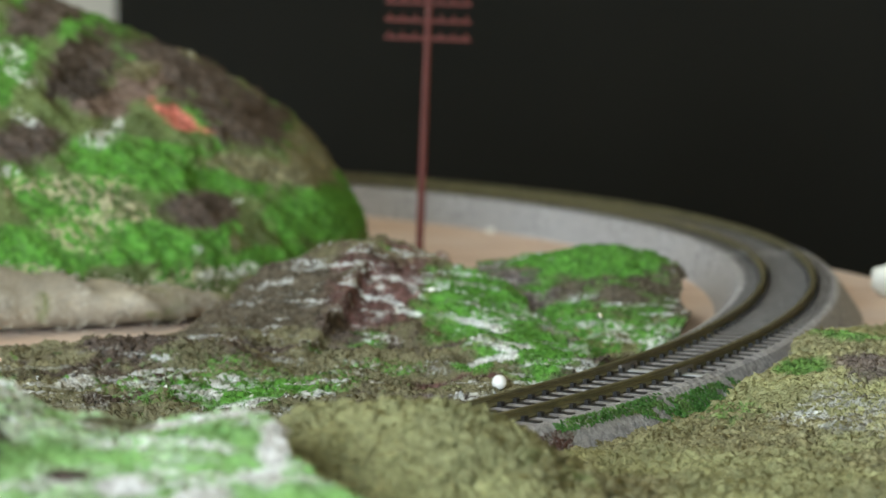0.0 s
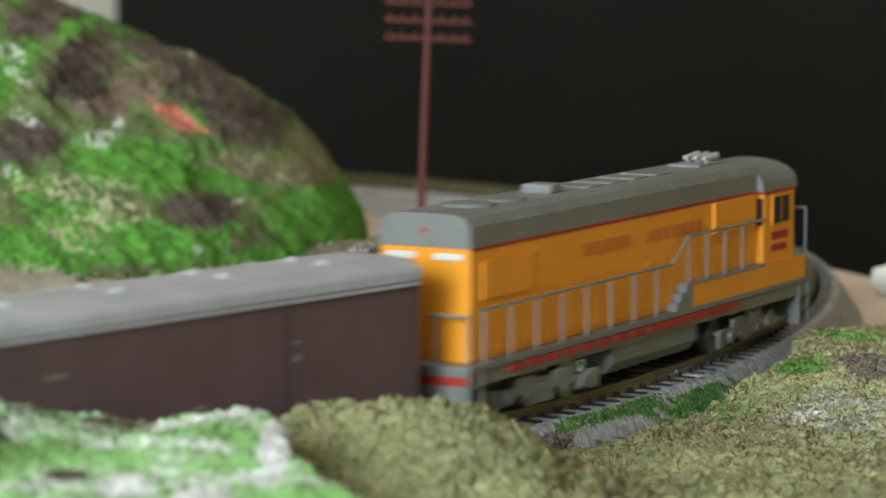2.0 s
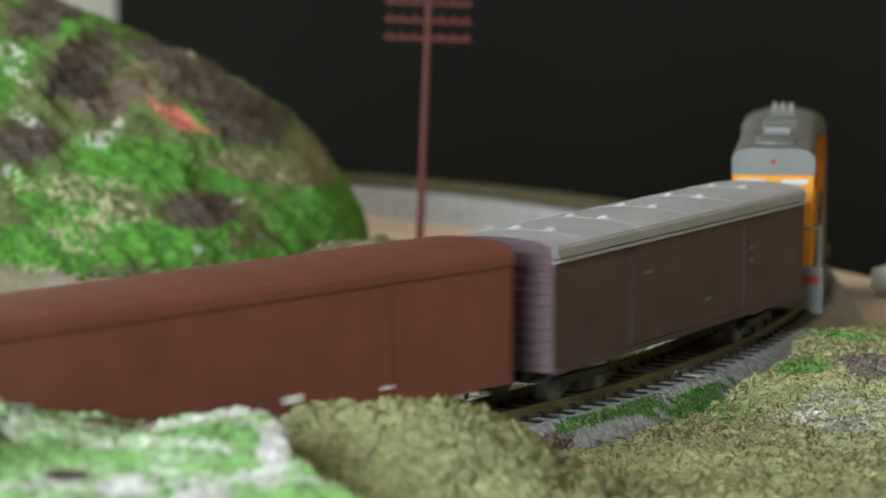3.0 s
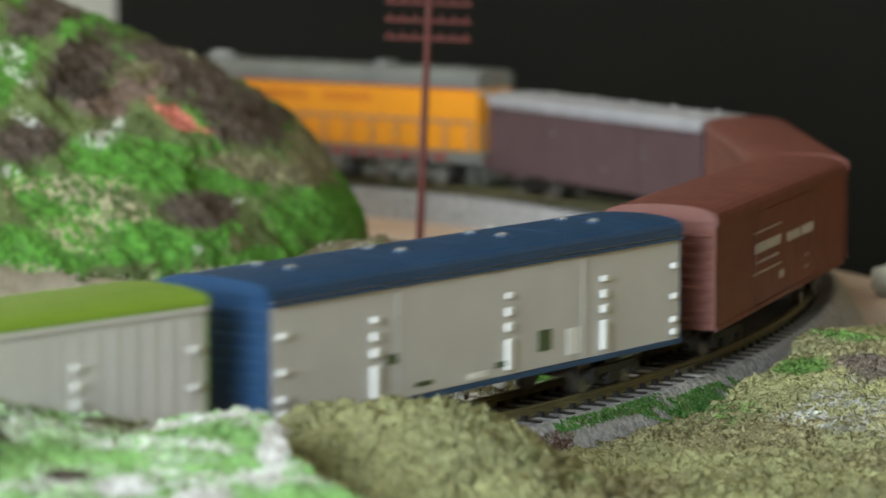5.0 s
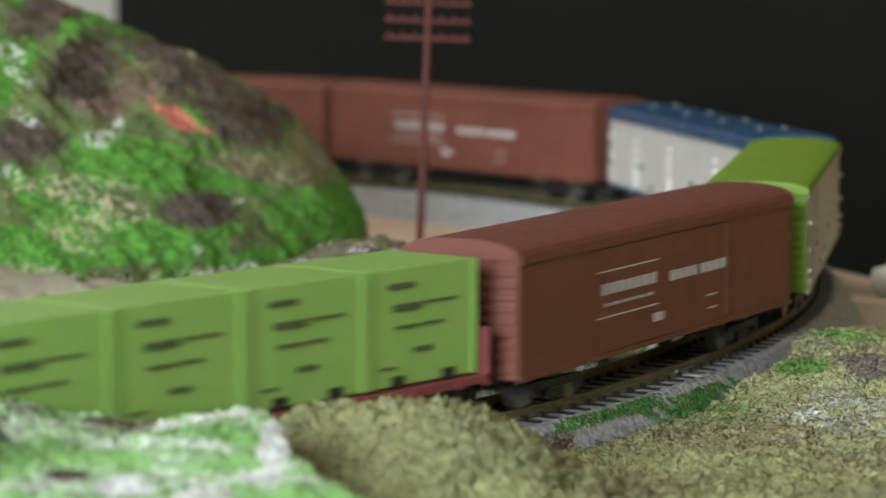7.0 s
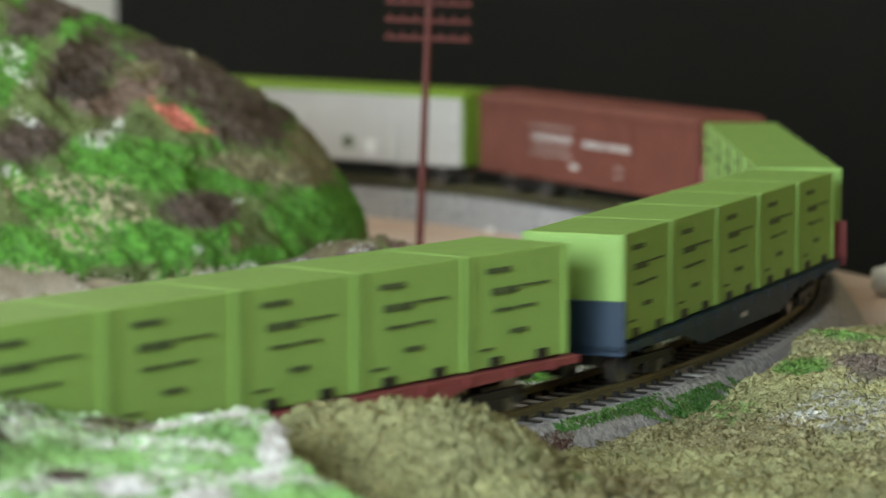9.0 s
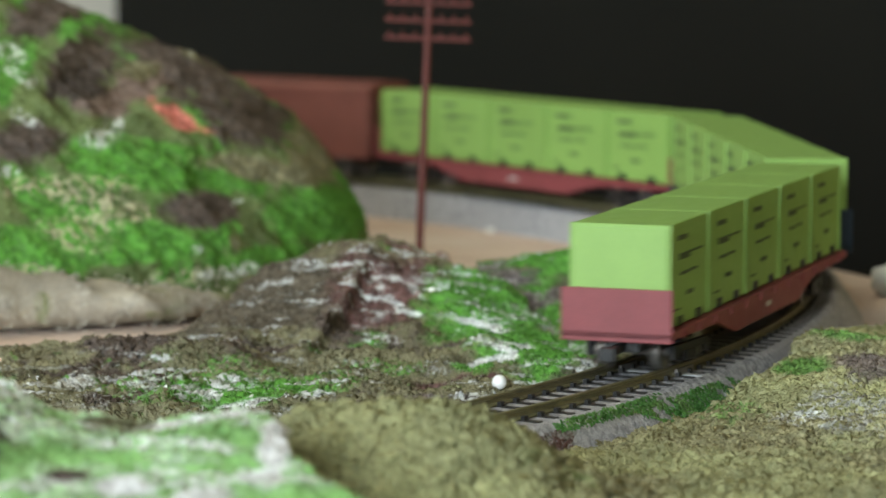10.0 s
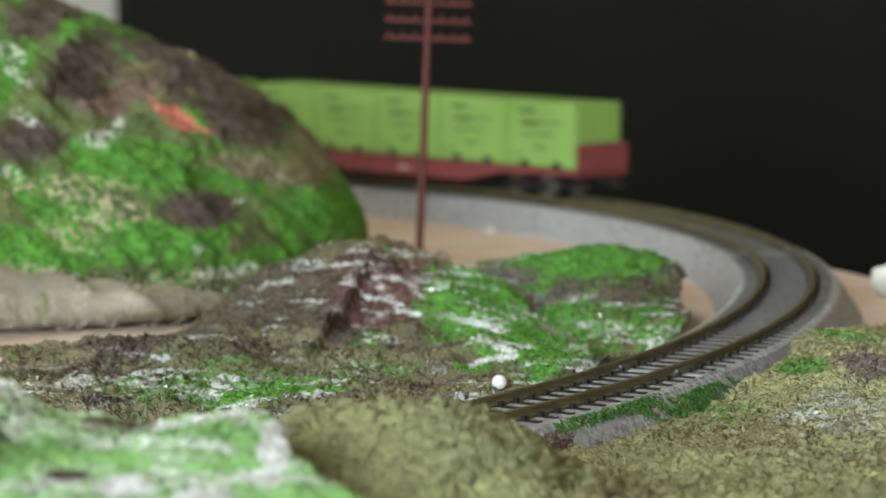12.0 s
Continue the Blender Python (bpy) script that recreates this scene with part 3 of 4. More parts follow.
def hill():
    """A draped dome: rings from the top down to a rim that hangs a little over the board."""
    h = thing("grass_hill", "green and brown flocked paper hill with folds", "hill")
    cx, cy, ax, ay, tall = HILL
    nu, nv = 760, 240
    u, v = np.meshgrid(np.linspace(0, 2 * np.pi, nu, endpoint=False), np.linspace(0.01, 1.0, nv))
    phi = v * np.pi * 0.53
    lean = np.sin(phi) ** 1.035
    px, py, pz = lean * np.cos(u), lean * np.sin(u), np.sign(np.cos(phi)) * np.abs(np.cos(phi)) ** 1.035
    # folds run down the slopes
    a, b = cx + ax * px + 0.045 * pz, cy + ay * py * 0.7 + 0.07 * pz
    fold = 0.015 * fractal(a, b, 15, 2, 3) + 0.009 * crease(a, b, 22, 3, 8) + 0.005 * fractal(a, b, 120, 3, 2)
    fold = fold + 0.014 * np.exp(-((ax * px + cx + 0.180) / 0.040) ** 2) * pz
    fold = fold * np.clip(1.3 - 0.6 * v, 0, 1) - 0.004 + 0.0016 * np.abs(fractal(a + 0.3 * pz * ax, b + 0.2 * pz, 430, 2, 5))
    x, y, z = cx + (ax + fold) * px, cy + (ay + fold) * py, BOARD + 0.006 + (tall + fold) * pz
    verts = np.stack([x, y, z], -1).reshape(-1, 3)
    k = np.arange((nv - 1) * nu)
    r, c = k // nu, k % nu
    n = (c + 1) % nu
    faces = np.stack([r * nu + c, (r + 1) * nu + c, (r + 1) * nu + n, r * nu + n], -1)
    me = bpy.data.meshes.new("slope")
    me.from_pydata(verts.tolist(), [], faces.tolist() + [list(range(nu))])
    me.polygons.foreach_set("use_smooth", np.ones(len(me.polygons), bool))
    me.materials.append(M["hill"])
    ob = new("slope", me)
    ob.parent = h
    rng = np.random.default_rng(8)
    pick = rng.choice(len(verts), 26000, replace=False)
    pick = pick[verts[pick][:, 2] < 0.075]
    clumps(ob, M["hill"], verts[pick] - 0.0004, (verts[pick] - np.array([cx, cy, BOARD])) / np.array([ax * ax, ay * ay, tall * tall]), 0.0012, rng)
    bm = bmesh.new()
    rings = []
    n, m = 110, 14
    for i in range(n + 1):
        f = i / n
        ang = math.radians(215 + 104 * f)
        fat = max(0.02, min(1.0, (1 - f) * 6, f * 6)) ** 0.6
        wide = 0.022 * fat * (1 + 0.15 * math.sin(i * 0.21))
        high = 0.0088 * fat * (1 + 0.18 * math.sin(i * 0.17 + 1) + 0.06 * math.sin(i * 0.9))
        ring = []
        for j in range(m):
            b = 2 * math.pi * j / m
            wob = 1 + 0.10 * math.sin(3 * b + i * 0.35) + 0.05 * math.sin(i * 1.3 + 2 * b)
            rad = wide * math.cos(b) * wob + 0.004
            ring.append(bm.verts.new((cx + (ax + rad) * math.cos(ang), cy + (ay + rad) * math.sin(ang), BOARD + 0.0004 + high * (1 + math.sin(b) * (wob if math.sin(b) > 0 else 1)))))
        rings.append(ring)
    for p, q in zip(rings, rings[1:]):
        for j in range(m):
            bm.faces.new((p[j], q[j], q[(j + 1) % m], p[(j + 1) % m]))
    bm.faces.new(rings[0])
    bm.faces.new(rings[-1][::-1])
    bmesh.ops.recalc_face_normals(bm, faces=bm.faces)
    rng = np.random.default_rng(21)
    spots = np.array([v.co[:] for v in bm.verts])
    spots = spots[rng.integers(0, len(spots), 3500)] + rng.normal(0, 0.0012, (3500, 3))
    edge = part("folded_edge", bm, M["lip"], h, "pale folded lower edge of the paper", smooth=True)
    clumps(edge, M["lip"], spots, np.tile(np.array([0.2, -0.7, 0.6]), (3500, 1)), 0.0009, rng)


def fold_side(x, y):
    """Metres to the right of the deep fold that runs up the rocky mat."""
    return (x + 0.034) * 0.979 - (y - 1.012) * 0.206


def mid_height(x, y):
    z = BOARD + 0.005 + 0.0145 * bumpy(x, y, -0.020, 1.086, 0.019, 0.028) + 0.013 * bumpy(x, y, 0.012, 1.055, 0.022, 0.032)
    z = z + 0.015 * bumpy(x, y, -0.052, 1.072, 0.024, 0.036) + 0.006 * bumpy(x, y, -0.100, 0.965, 0.030, 0.014) + 0.004 * bumpy(x, y, 0.03, 0.96, 0.02, 0.03)
    d = fold_side(x, y)
    z = z + 0.0075 * np.where(d < 0, np.exp(d / 0.014), np.exp(-d / 0.0012)) * np.exp(-((y - 1.015) / 0.045) ** 4)
    rock = bumpy(x, y, -0.012, 1.045, 0.020, 0.035)
    z = z + 0.008 * crease(x, y, 30, 3, 4) + 0.004 * fractal(x, y, 60, 4, 9) + 0.007 * rock * crease(x * 0.7, y * 1.5, 90, 3, 14)
    return z + 0.0018 * np.abs(fractal(x, y, 330, 2, 6))


def far_height(x, y):
    z = BOARD + 0.005 + 0.014 * bumpy(x, y, 0.035, 1.13, 0.03, 0.03) + 0.010 * bumpy(x, y, 0.07, 1.12, 0.02, 0.04)
    z = z + 0.008 * crease(x, y, 34, 3, 12) + 0.003 * fractal(x, y, 70, 3, 1)
    return z + 0.0016 * np.abs(fractal(x, y, 330, 2, 6))


def front_height(x, y):
    z = BOARD + 0.004 + 0 * x
    z = z + 0.0255 * bumpy(x, y, -0.032, 0.745, 0.028, 0.024, -0.3) + 0.016 * bumpy(x, y, 0.010, 0.738, 0.018, 0.02)
    z = z + 0.015 * bumpy(x, y, 0.138, 0.915, 0.042, 0.080, 0.3) + 0.005 * bumpy(x, y, 0.10, 0.75, 0.05, 0.04)
    z = z + 0.005 * crease(x, y, 28, 3, 2) + 0.003 * fractal(x, y, 60, 3, 3)
    worms = np.abs(fractal(x, y, 430, 2, 6))
    return z + 0.0030 * worms


def pale_height(x, y):
    z = 0.0165 + 0.0050 * bumpy(x, y, -0.043, 0.675, 0.014, 0.035) + 0.011 * bumpy(x, y, -0.100, 0.675, 0.010, 0.045) + 0.0015 * bumpy(x, y, -0.080, 0.675, 0.008, 0.03)
    z = z + 0.003 * crease(x, y, 34, 3, 21) + 0.002 * fractal(x, y, 80, 3, 3)
    return z + 0.0014 * np.abs(fractal(x, y, 430, 2, 6))


def clumps(parent, material, p, up, size, rng, slim=1.0):
    """Small flock clumps at points p, standing along up; one joined mesh."""
    n = len(p)
    up = up / np.linalg.norm(up, axis=1)[:, None]
    up = up + rng.normal(0, 0.45, (n, 3))
    up /= np.linalg.norm(up, axis=1)[:, None]
    d = rng.normal(0, 1, (n, 3))
    d -= (d * up).sum(1)[:, None] * up
    d /= np.linalg.norm(d, axis=1)[:, None]
    c = np.cross(up, d)
    long_, wide, tall = size * rng.uniform(0.6, 1.5, n)[:, None] / slim ** 0.3, slim * size * rng.uniform(0.3, 0.55, n)[:, None], size * rng.uniform(0.4, 1.1, n)[:, None]
    v = np.stack([p - d * long_, p + d * long_ + up * tall * 0.4, p - c * wide, p + c * wide, p + up * tall - d * long_ * 0.2, p + up * tall * 0.8 + d * long_ * 0.5], 1).reshape(-1, 3)
    tri = np.array([(0, 2, 4), (2, 5, 4), (2, 1, 5), (1, 3, 5), (3, 4, 5), (3, 0, 4)])
    f = (np.arange(n)[:, None, None] * 6 + tri[None]).reshape(-1, 3)
    me = bpy.data.meshes.new("flock")
    me.vertices.add(len(v))
    me.vertices.foreach_set("co", v.astype(np.float32).ravel())
    me.loops.add(f.size)
    me.loops.foreach_set("vertex_index", f.astype(np.int32).ravel())
    me.polygons.add(len(f))
    me.polygons.foreach_set("loop_start", np.arange(0, f.size, 3, dtype=np.int32))
    me.polygons.foreach_set("use_smooth", np.ones(len(f), bool))
    me.update(calc_edges=True)
    me.materials.append(material)
    ob = new("flock", me)
    ob.parent = parent
    tagged(ob, kind="stuff")


def tufts(parent, material, height, spots, size, seed, lift, slim=1.0):
    rng = np.random.default_rng(seed)
    x, y = spots(rng)
    e = 0.0015
    nx, ny = -(height(x + e, y) - height(x - e, y)) / (2 * e), -(height(x, y + e) - height(x, y - e)) / (2 * e)
    spread = (x, y) if lift is None else lay(x, y, lift)
    clumps(parent, material, np.stack([*spread, height(x, y)], -1), np.stack([nx, ny, np.ones(len(x))], -1), size, rng, slim)


def strewn(n, x0, x1, y0, y1, keep):
    def spots(rng):
        x, y = rng.uniform(x0, x1, n), rng.uniform(y0, y1, n)
        k = keep(x, y)
        return x[k], y[k]
    return spots


def landscape():
    hill()
    wob = lambda x, y, seed, amp=0.02: amp * fractal(x, y, 22, 4, seed)
    rim_x, rim_y = (-0.14, -0.105, -0.086, -0.066, -0.035, 0.005, 0.028, 0.048), (0.955, 0.985, 1.025, 1.07, 1.125, 1.11, 1.055, 0.975)
    keep_mid = lambda x, y: (track_offset(x, y) < -0.025 + wob(x, y, 1, 0.004)) & (y > 0.862) & (x + wob(x, y, 7) > -0.135) & (y + wob(x, y, 5) < np.interp(x, rim_x, rim_y))
    keep_far = lambda x, y: (track_offset(*lay(x, y, 0.0)) < -0.027) & (x + wob(x, y, 4) > 0.012) & (x + wob(x, y, 9, 0.006) < 0.080) & (y + wob(x, y, 3) < 1.165) & (y + wob(x, y, 6) > 1.02)
    keep_front = lambda x, y: (track_offset(*lay(x, y, 0.0)) > 0.029 + wob(x, y, 3, 0.006)) & (y - 0.05 * x < 1.03) & (x > -0.075 + 0.3 * (y - 0.7))
    keep_pale = lambda x, y: (x + 0.30 * (y - 0.672) + wob(x, y, 3, 0.006) < -0.0395) & (y + wob(x, y, 6, 0.008) < 0.674)
    ob = tagged(sheet("rocky_mat", M["mid"], -0.15, 0.085, 0.86, 1.16, 0.0008, mid_height, keep_mid, None),
                "crumpled green and brown landscape paper with white rock streaks", "terrain mat")
    tufts(ob, M["mid"], mid_height, strewn(45000, -0.15, 0.085, 0.86, 1.16, keep_mid), 0.0010, 1, None)
    tufts(ob, M["mid"], mid_height, strewn(9000, -0.14, -0.02, 0.87, 0.985, keep_mid), 0.0019, 9, None)
    ob = tagged(sheet("grass_mat", M["mid_green"], 0.0, 0.11, 1.0, 1.20, 0.0009, far_height, keep_far, 0.0),
                "small green landscape paper mat beside the curved track", "terrain mat")
    tufts(ob, M["mid_green"], far_height, strewn(30000, 0.0, 0.11, 1.0, 1.2, keep_far), 0.0010, 2, 0.0)
    ob = tagged(sheet("olive_mat", M["olive"], -0.09, 0.21, 0.60, 1.12, 0.0008, front_height, keep_front, 0.0),
                "olive flocked landscape paper along the outside of the track", "terrain mat")
    tufts(ob, M["olive"], front_height, strewn(170000, -0.09, 0.21, 0.64, 1.05, keep_front), 0.0014, 3, 0.0, 0.5)
    tufts(ob, M["olive"], front_height, strewn(14000, -0.07, 0.05, 0.69, 0.79, keep_front), 0.0022, 13, 0.0, 0.5)
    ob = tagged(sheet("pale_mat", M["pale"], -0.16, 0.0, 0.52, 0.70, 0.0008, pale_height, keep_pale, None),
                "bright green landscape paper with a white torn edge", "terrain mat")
    tufts(ob, M["pale"], pale_height, strewn(40000, -0.13, 0.0, 0.56, 0.70, keep_pale), 0.0009, 4, None)
    tufts(ob, M["pale"], pale_height, strewn(9000, -0.13, 0.0, 0.655, 0.69, keep_pale), 0.0020, 5, None)


def shoulder(rng, n, s0, s1, o0, o1, wave):
    """Points strewn on the outer shoulder of the roadbed."""
    out = []
    for _ in range(n):
        s, o = rng.uniform(s0, s1), rng.uniform(o0, o1)
        if wave(s, o):
            x, y, _a = on_track(s, o)
            out.append((x, y, -0.0042 + (o - 0.018) / 0.0085 * (BOARD + 0.0042) if o > 0.018 else -0.0040))
    return np.array(out)


def turf():
    rng = np.random.default_rng(12)
    for name, label, mat, s0, s1, o0, o1, n in (
            ("turf_strip", "dark green flock turf glued to the roadbed shoulder", "turf", -0.313, -0.244, 0.0188, 0.0258, 2600),
            ("turf_strip", "thin green flock line along the roadbed edge", "turf", -0.359, -0.296, 0.0170, 0.0195, 800),
            ("rust_patch", "reddish-brown flock patch on the roadbed shoulder", "rust", -0.373, -0.349, 0.0190, 0.0258, 900)):
        h = thing(name, label, "turf")
        mid, half = (s0 + s1) / 2, (s1 - s0) / 2
        pts = shoulder(rng, n, s0, s1, o0, o1, lambda s, o: abs((s - mid) / half) ** 2 + 0.35 * math.sin(s * 170 + o * 700) + 0.3 * math.sin(s * 620 - o * 1500) < 0.7)
        ob = h
        clumps(ob, M[mat], pts, np.tile(np.array([0.5, -0.4, 0.9]), (len(pts), 1)), 0.0008, rng)


def lumpy(r, seed, squash=0.7, amp=0.25, sub=3):
    bm = bmesh.new()
    bmesh.ops.create_icosphere(bm, subdivisions=sub, radius=r)
    for v in bm.verts:
        d = v.co.normalized()
        k = 1 + amp * noise.fractal(d * 2.1 + Vector((seed, seed * 2, 0)), 1.0, 2.0, 4)
        v.co = Vector((v.co.x * k, v.co.y * k, v.co.z * k * squash))
    return bm


def small_things():
    turf()
    pearl, steel = "white round-headed map pin stuck in the landscape paper", "shiny steel pin stuck in the landscape paper"
    for x, y, r, height, mat, label in ((0.0164, 0.904, 0.0022, mid_height, "pearl", pearl), (-0.0035, 1.030, 0.0016, mid_height, "pearl", pearl), (*lay(0.0497, 1.0571), 0.0012, None, "chrome", steel),
                                        (-0.0745, 0.998, 0.0012, mid_height, "chrome", steel), (-0.1205, 0.914, 0.0024, mid_height, "clear", "clear glass-headed pin stuck in the landscape paper")):
        z = float(mid_height(np.array([x]), np.array([y]))[0] if height else far_height(np.array([0.0497]), np.array([1.0571]))[0]) + r * 1.0
        p = thing("map_pin", label, "pin", "map pins")
        head = bmesh.new()
        bmesh.ops.create_uvsphere(head, u_segments=20, v_segments=12, radius=r)
        part("head", head, M[mat], p, smooth=True)
        part("needle", rod((0, 0, -r - 0.006), (0, 0, -r * 0.9), 0.0003, 6), M["steel"], p)
        p.matrix_world = pose(x, y, z, 12, 5, 0)
    bush = tagged(mesh_ob("paper_lump", lumpy(0.0125, 3.0, 0.62, 0.3), M["scrap"], smooth=True), "crumpled white and green scrap of landscape paper", "paper scrap")
    bush.matrix_world = pose(*lay(0.1655, 1.205, -0.010), BOARD + 0.0064)
    stone = tagged(mesh_ob("pebble", lumpy(0.0042, 5.0, 0.6, 0.4, 2), M["rust"], smooth=True), "dark reddish-brown pebble beside the pole foot", "pebble")
    stone.matrix_world = pose(*lay(-0.0015, 1.318, -0.014), BOARD + 0.0018)
    crumb = tagged(mesh_ob("crumb", lumpy(0.0022, 8.0, 0.6, 0.4, 2), M["scrap"], smooth=True), "small pale crumb on the board beside the roadbed", "crumb")
    crumb.matrix_world = pose(*on_track(0.287, -0.030)[:2], BOARD + 0.001)


landscape()
small_things()


# ---- pole ----
def telegraph_pole():
    p = thing("telegraph_pole", "reddish-brown plastic telegraph pole with three crossarms", "telegraph pole")
    part("mast", rod((0, 0, 0), (0, 0, 0.1151), 0.0017, 10, 0.0014), M["pole"], p)
    part("foot", add_box(bmesh.new(), -0.007, 0.007, -0.005, 0.005, 0, 0.0016, bevel=0.0004), M["pole"], p)
    for i in range(3):
        z = 0.0916 + 0.0072 * i
        arm = box(-0.0176, 0.0176, -0.0014, 0.0006, z, z + 0.0016, bevel=0.0002)
        arm_ob = part("crossarm", arm, M["pole"], p)
        for k in (-3, -2, -1, 1, 2, 3):
            part("insulator", rod((k * 0.0052, -0.0004, z + 0.0016), (k * 0.0052, -0.0004, z + 0.0036), 0.0007, 6, 0.0005), M["pole"], arm_ob)
    p.matrix_world = pose(-0.0099, 1.29, BOARD, 0, 2.1, 4)


telegraph_pole()


# ---- rolling stock: x forward, y to the inside, z up from the rail tops ----
def make_bogie(parent, x, base=0.0115, style="car", material="black", r=0.0050):
    b = new("bogie")
    b.parent = parent
    b.location = (x, 0, 0)
    w = 0.0125 if style == "car" else 0.0138
    for side in (-1, 1):
        bm = bmesh.new()
        y0, y1 = side * w - 0.0010, side * w + 0.0010
        add_box(bm, -base - 0.002, base + 0.002, y0, y1, 0.0048, 0.0072, bevel=0.0004)
        add_box(bm, -0.0042, 0.0042, y0, y1 + side * 0.0004, 0.0018, 0.0050, bevel=0.0004)
        for d in (-1, 1):
            add_box(bm, d * base - 0.0022, d * base + 0.0022, y0, y1 + side * 0.0005, 0.0028, 0.0072, bevel=0.0005)
            if style != "car":
                add_box(bm, d * base * 0.5 - 0.0050, d * base * 0.5 + 0.0050, y0, y1 + side * 0.0008, 0.0064, 0.0098, bevel=0.0006)
                add_box(bm, d * (base + 0.0062) - 0.0028, d * (base + 0.0062) + 0.0028, y0, y1 + side * 0.0006, 0.0022, 0.0078, bevel=0.0006)
                add_rod(bm, (d * base, y0, 0.0052), (d * base, side * (w + 0.0022), 0.0052), 0.0017, 12)
                add_rod(bm, (d * base * 0.5, y0, 0.0044), (d * base * 0.5, side * (w + 0.0016), 0.0044), 0.0011, 10)
        part("side_frame", bm, M[material], b)
    part("bolster", box(-0.004, 0.004, -w, w, 0.005, 0.0085, bevel=0.0005), M[material], b)
    for d in ((-1, 1) if style == "car" else (-1, 0, 1)):
        bm = bmesh.new()
        add_rod(bm, (d * base, -0.0118, r), (d * base, 0.0118, r), 0.0011, 8)
        for side in (-1, 1):
            y = side * 0.0086
            add_rod(bm, (d * base, y - 0.0012, r), (d * base, y + 0.0012, r), r, 20)
            add_rod(bm, (d * base, y - side * 0.0012, r), (d * base, y - side * 0.0018, r), r + 0.0006, 20)
        part("wheelset", bm, M["steel"], b)
    return b


def couplers(parent, half):
    for d in (-1, 1):
        bm = box(d * half - 0.006 if d > 0 else -half - 0.0095, half + 0.0095 if d > 0 else -half + 0.006, -0.0012, 0.0012, 0.0068, 0.0092, bevel=0.0003)
        add_box(bm, *((half + 0.007, half + 0.0105) if d > 0 else (-half - 0.0105, -half - 0.007)), -0.0028, 0.0022, 0.0058, 0.0098, bevel=0.0005)
        part("coupler", bm, M["black"], parent)


def roof_profile(w, eave, rise, lip=0.0006, n=12):
    top = [(-(w + lip) * math.cos(math.pi * i / n), eave + rise * math.sin(math.pi * i / n) ** 0.8) for i in range(n + 1)]
    return [(-(w + lip), eave - 0.0012), *top, (w + lip, eave - 0.0012)]


def side_bars(parent, side, w, rows, material, name="lettering"):
    """Plain raised bars on a side: (x0, x1, z0, z1); x is given as seen from the outside of the curve."""
    for x0, x1, z0, z1 in rows:
        y = side * w
        part(name, box(x0, x1, min(y, y + side * 0.0002), max(y, y + side * 0.0002), z0, z1), M[material], parent)


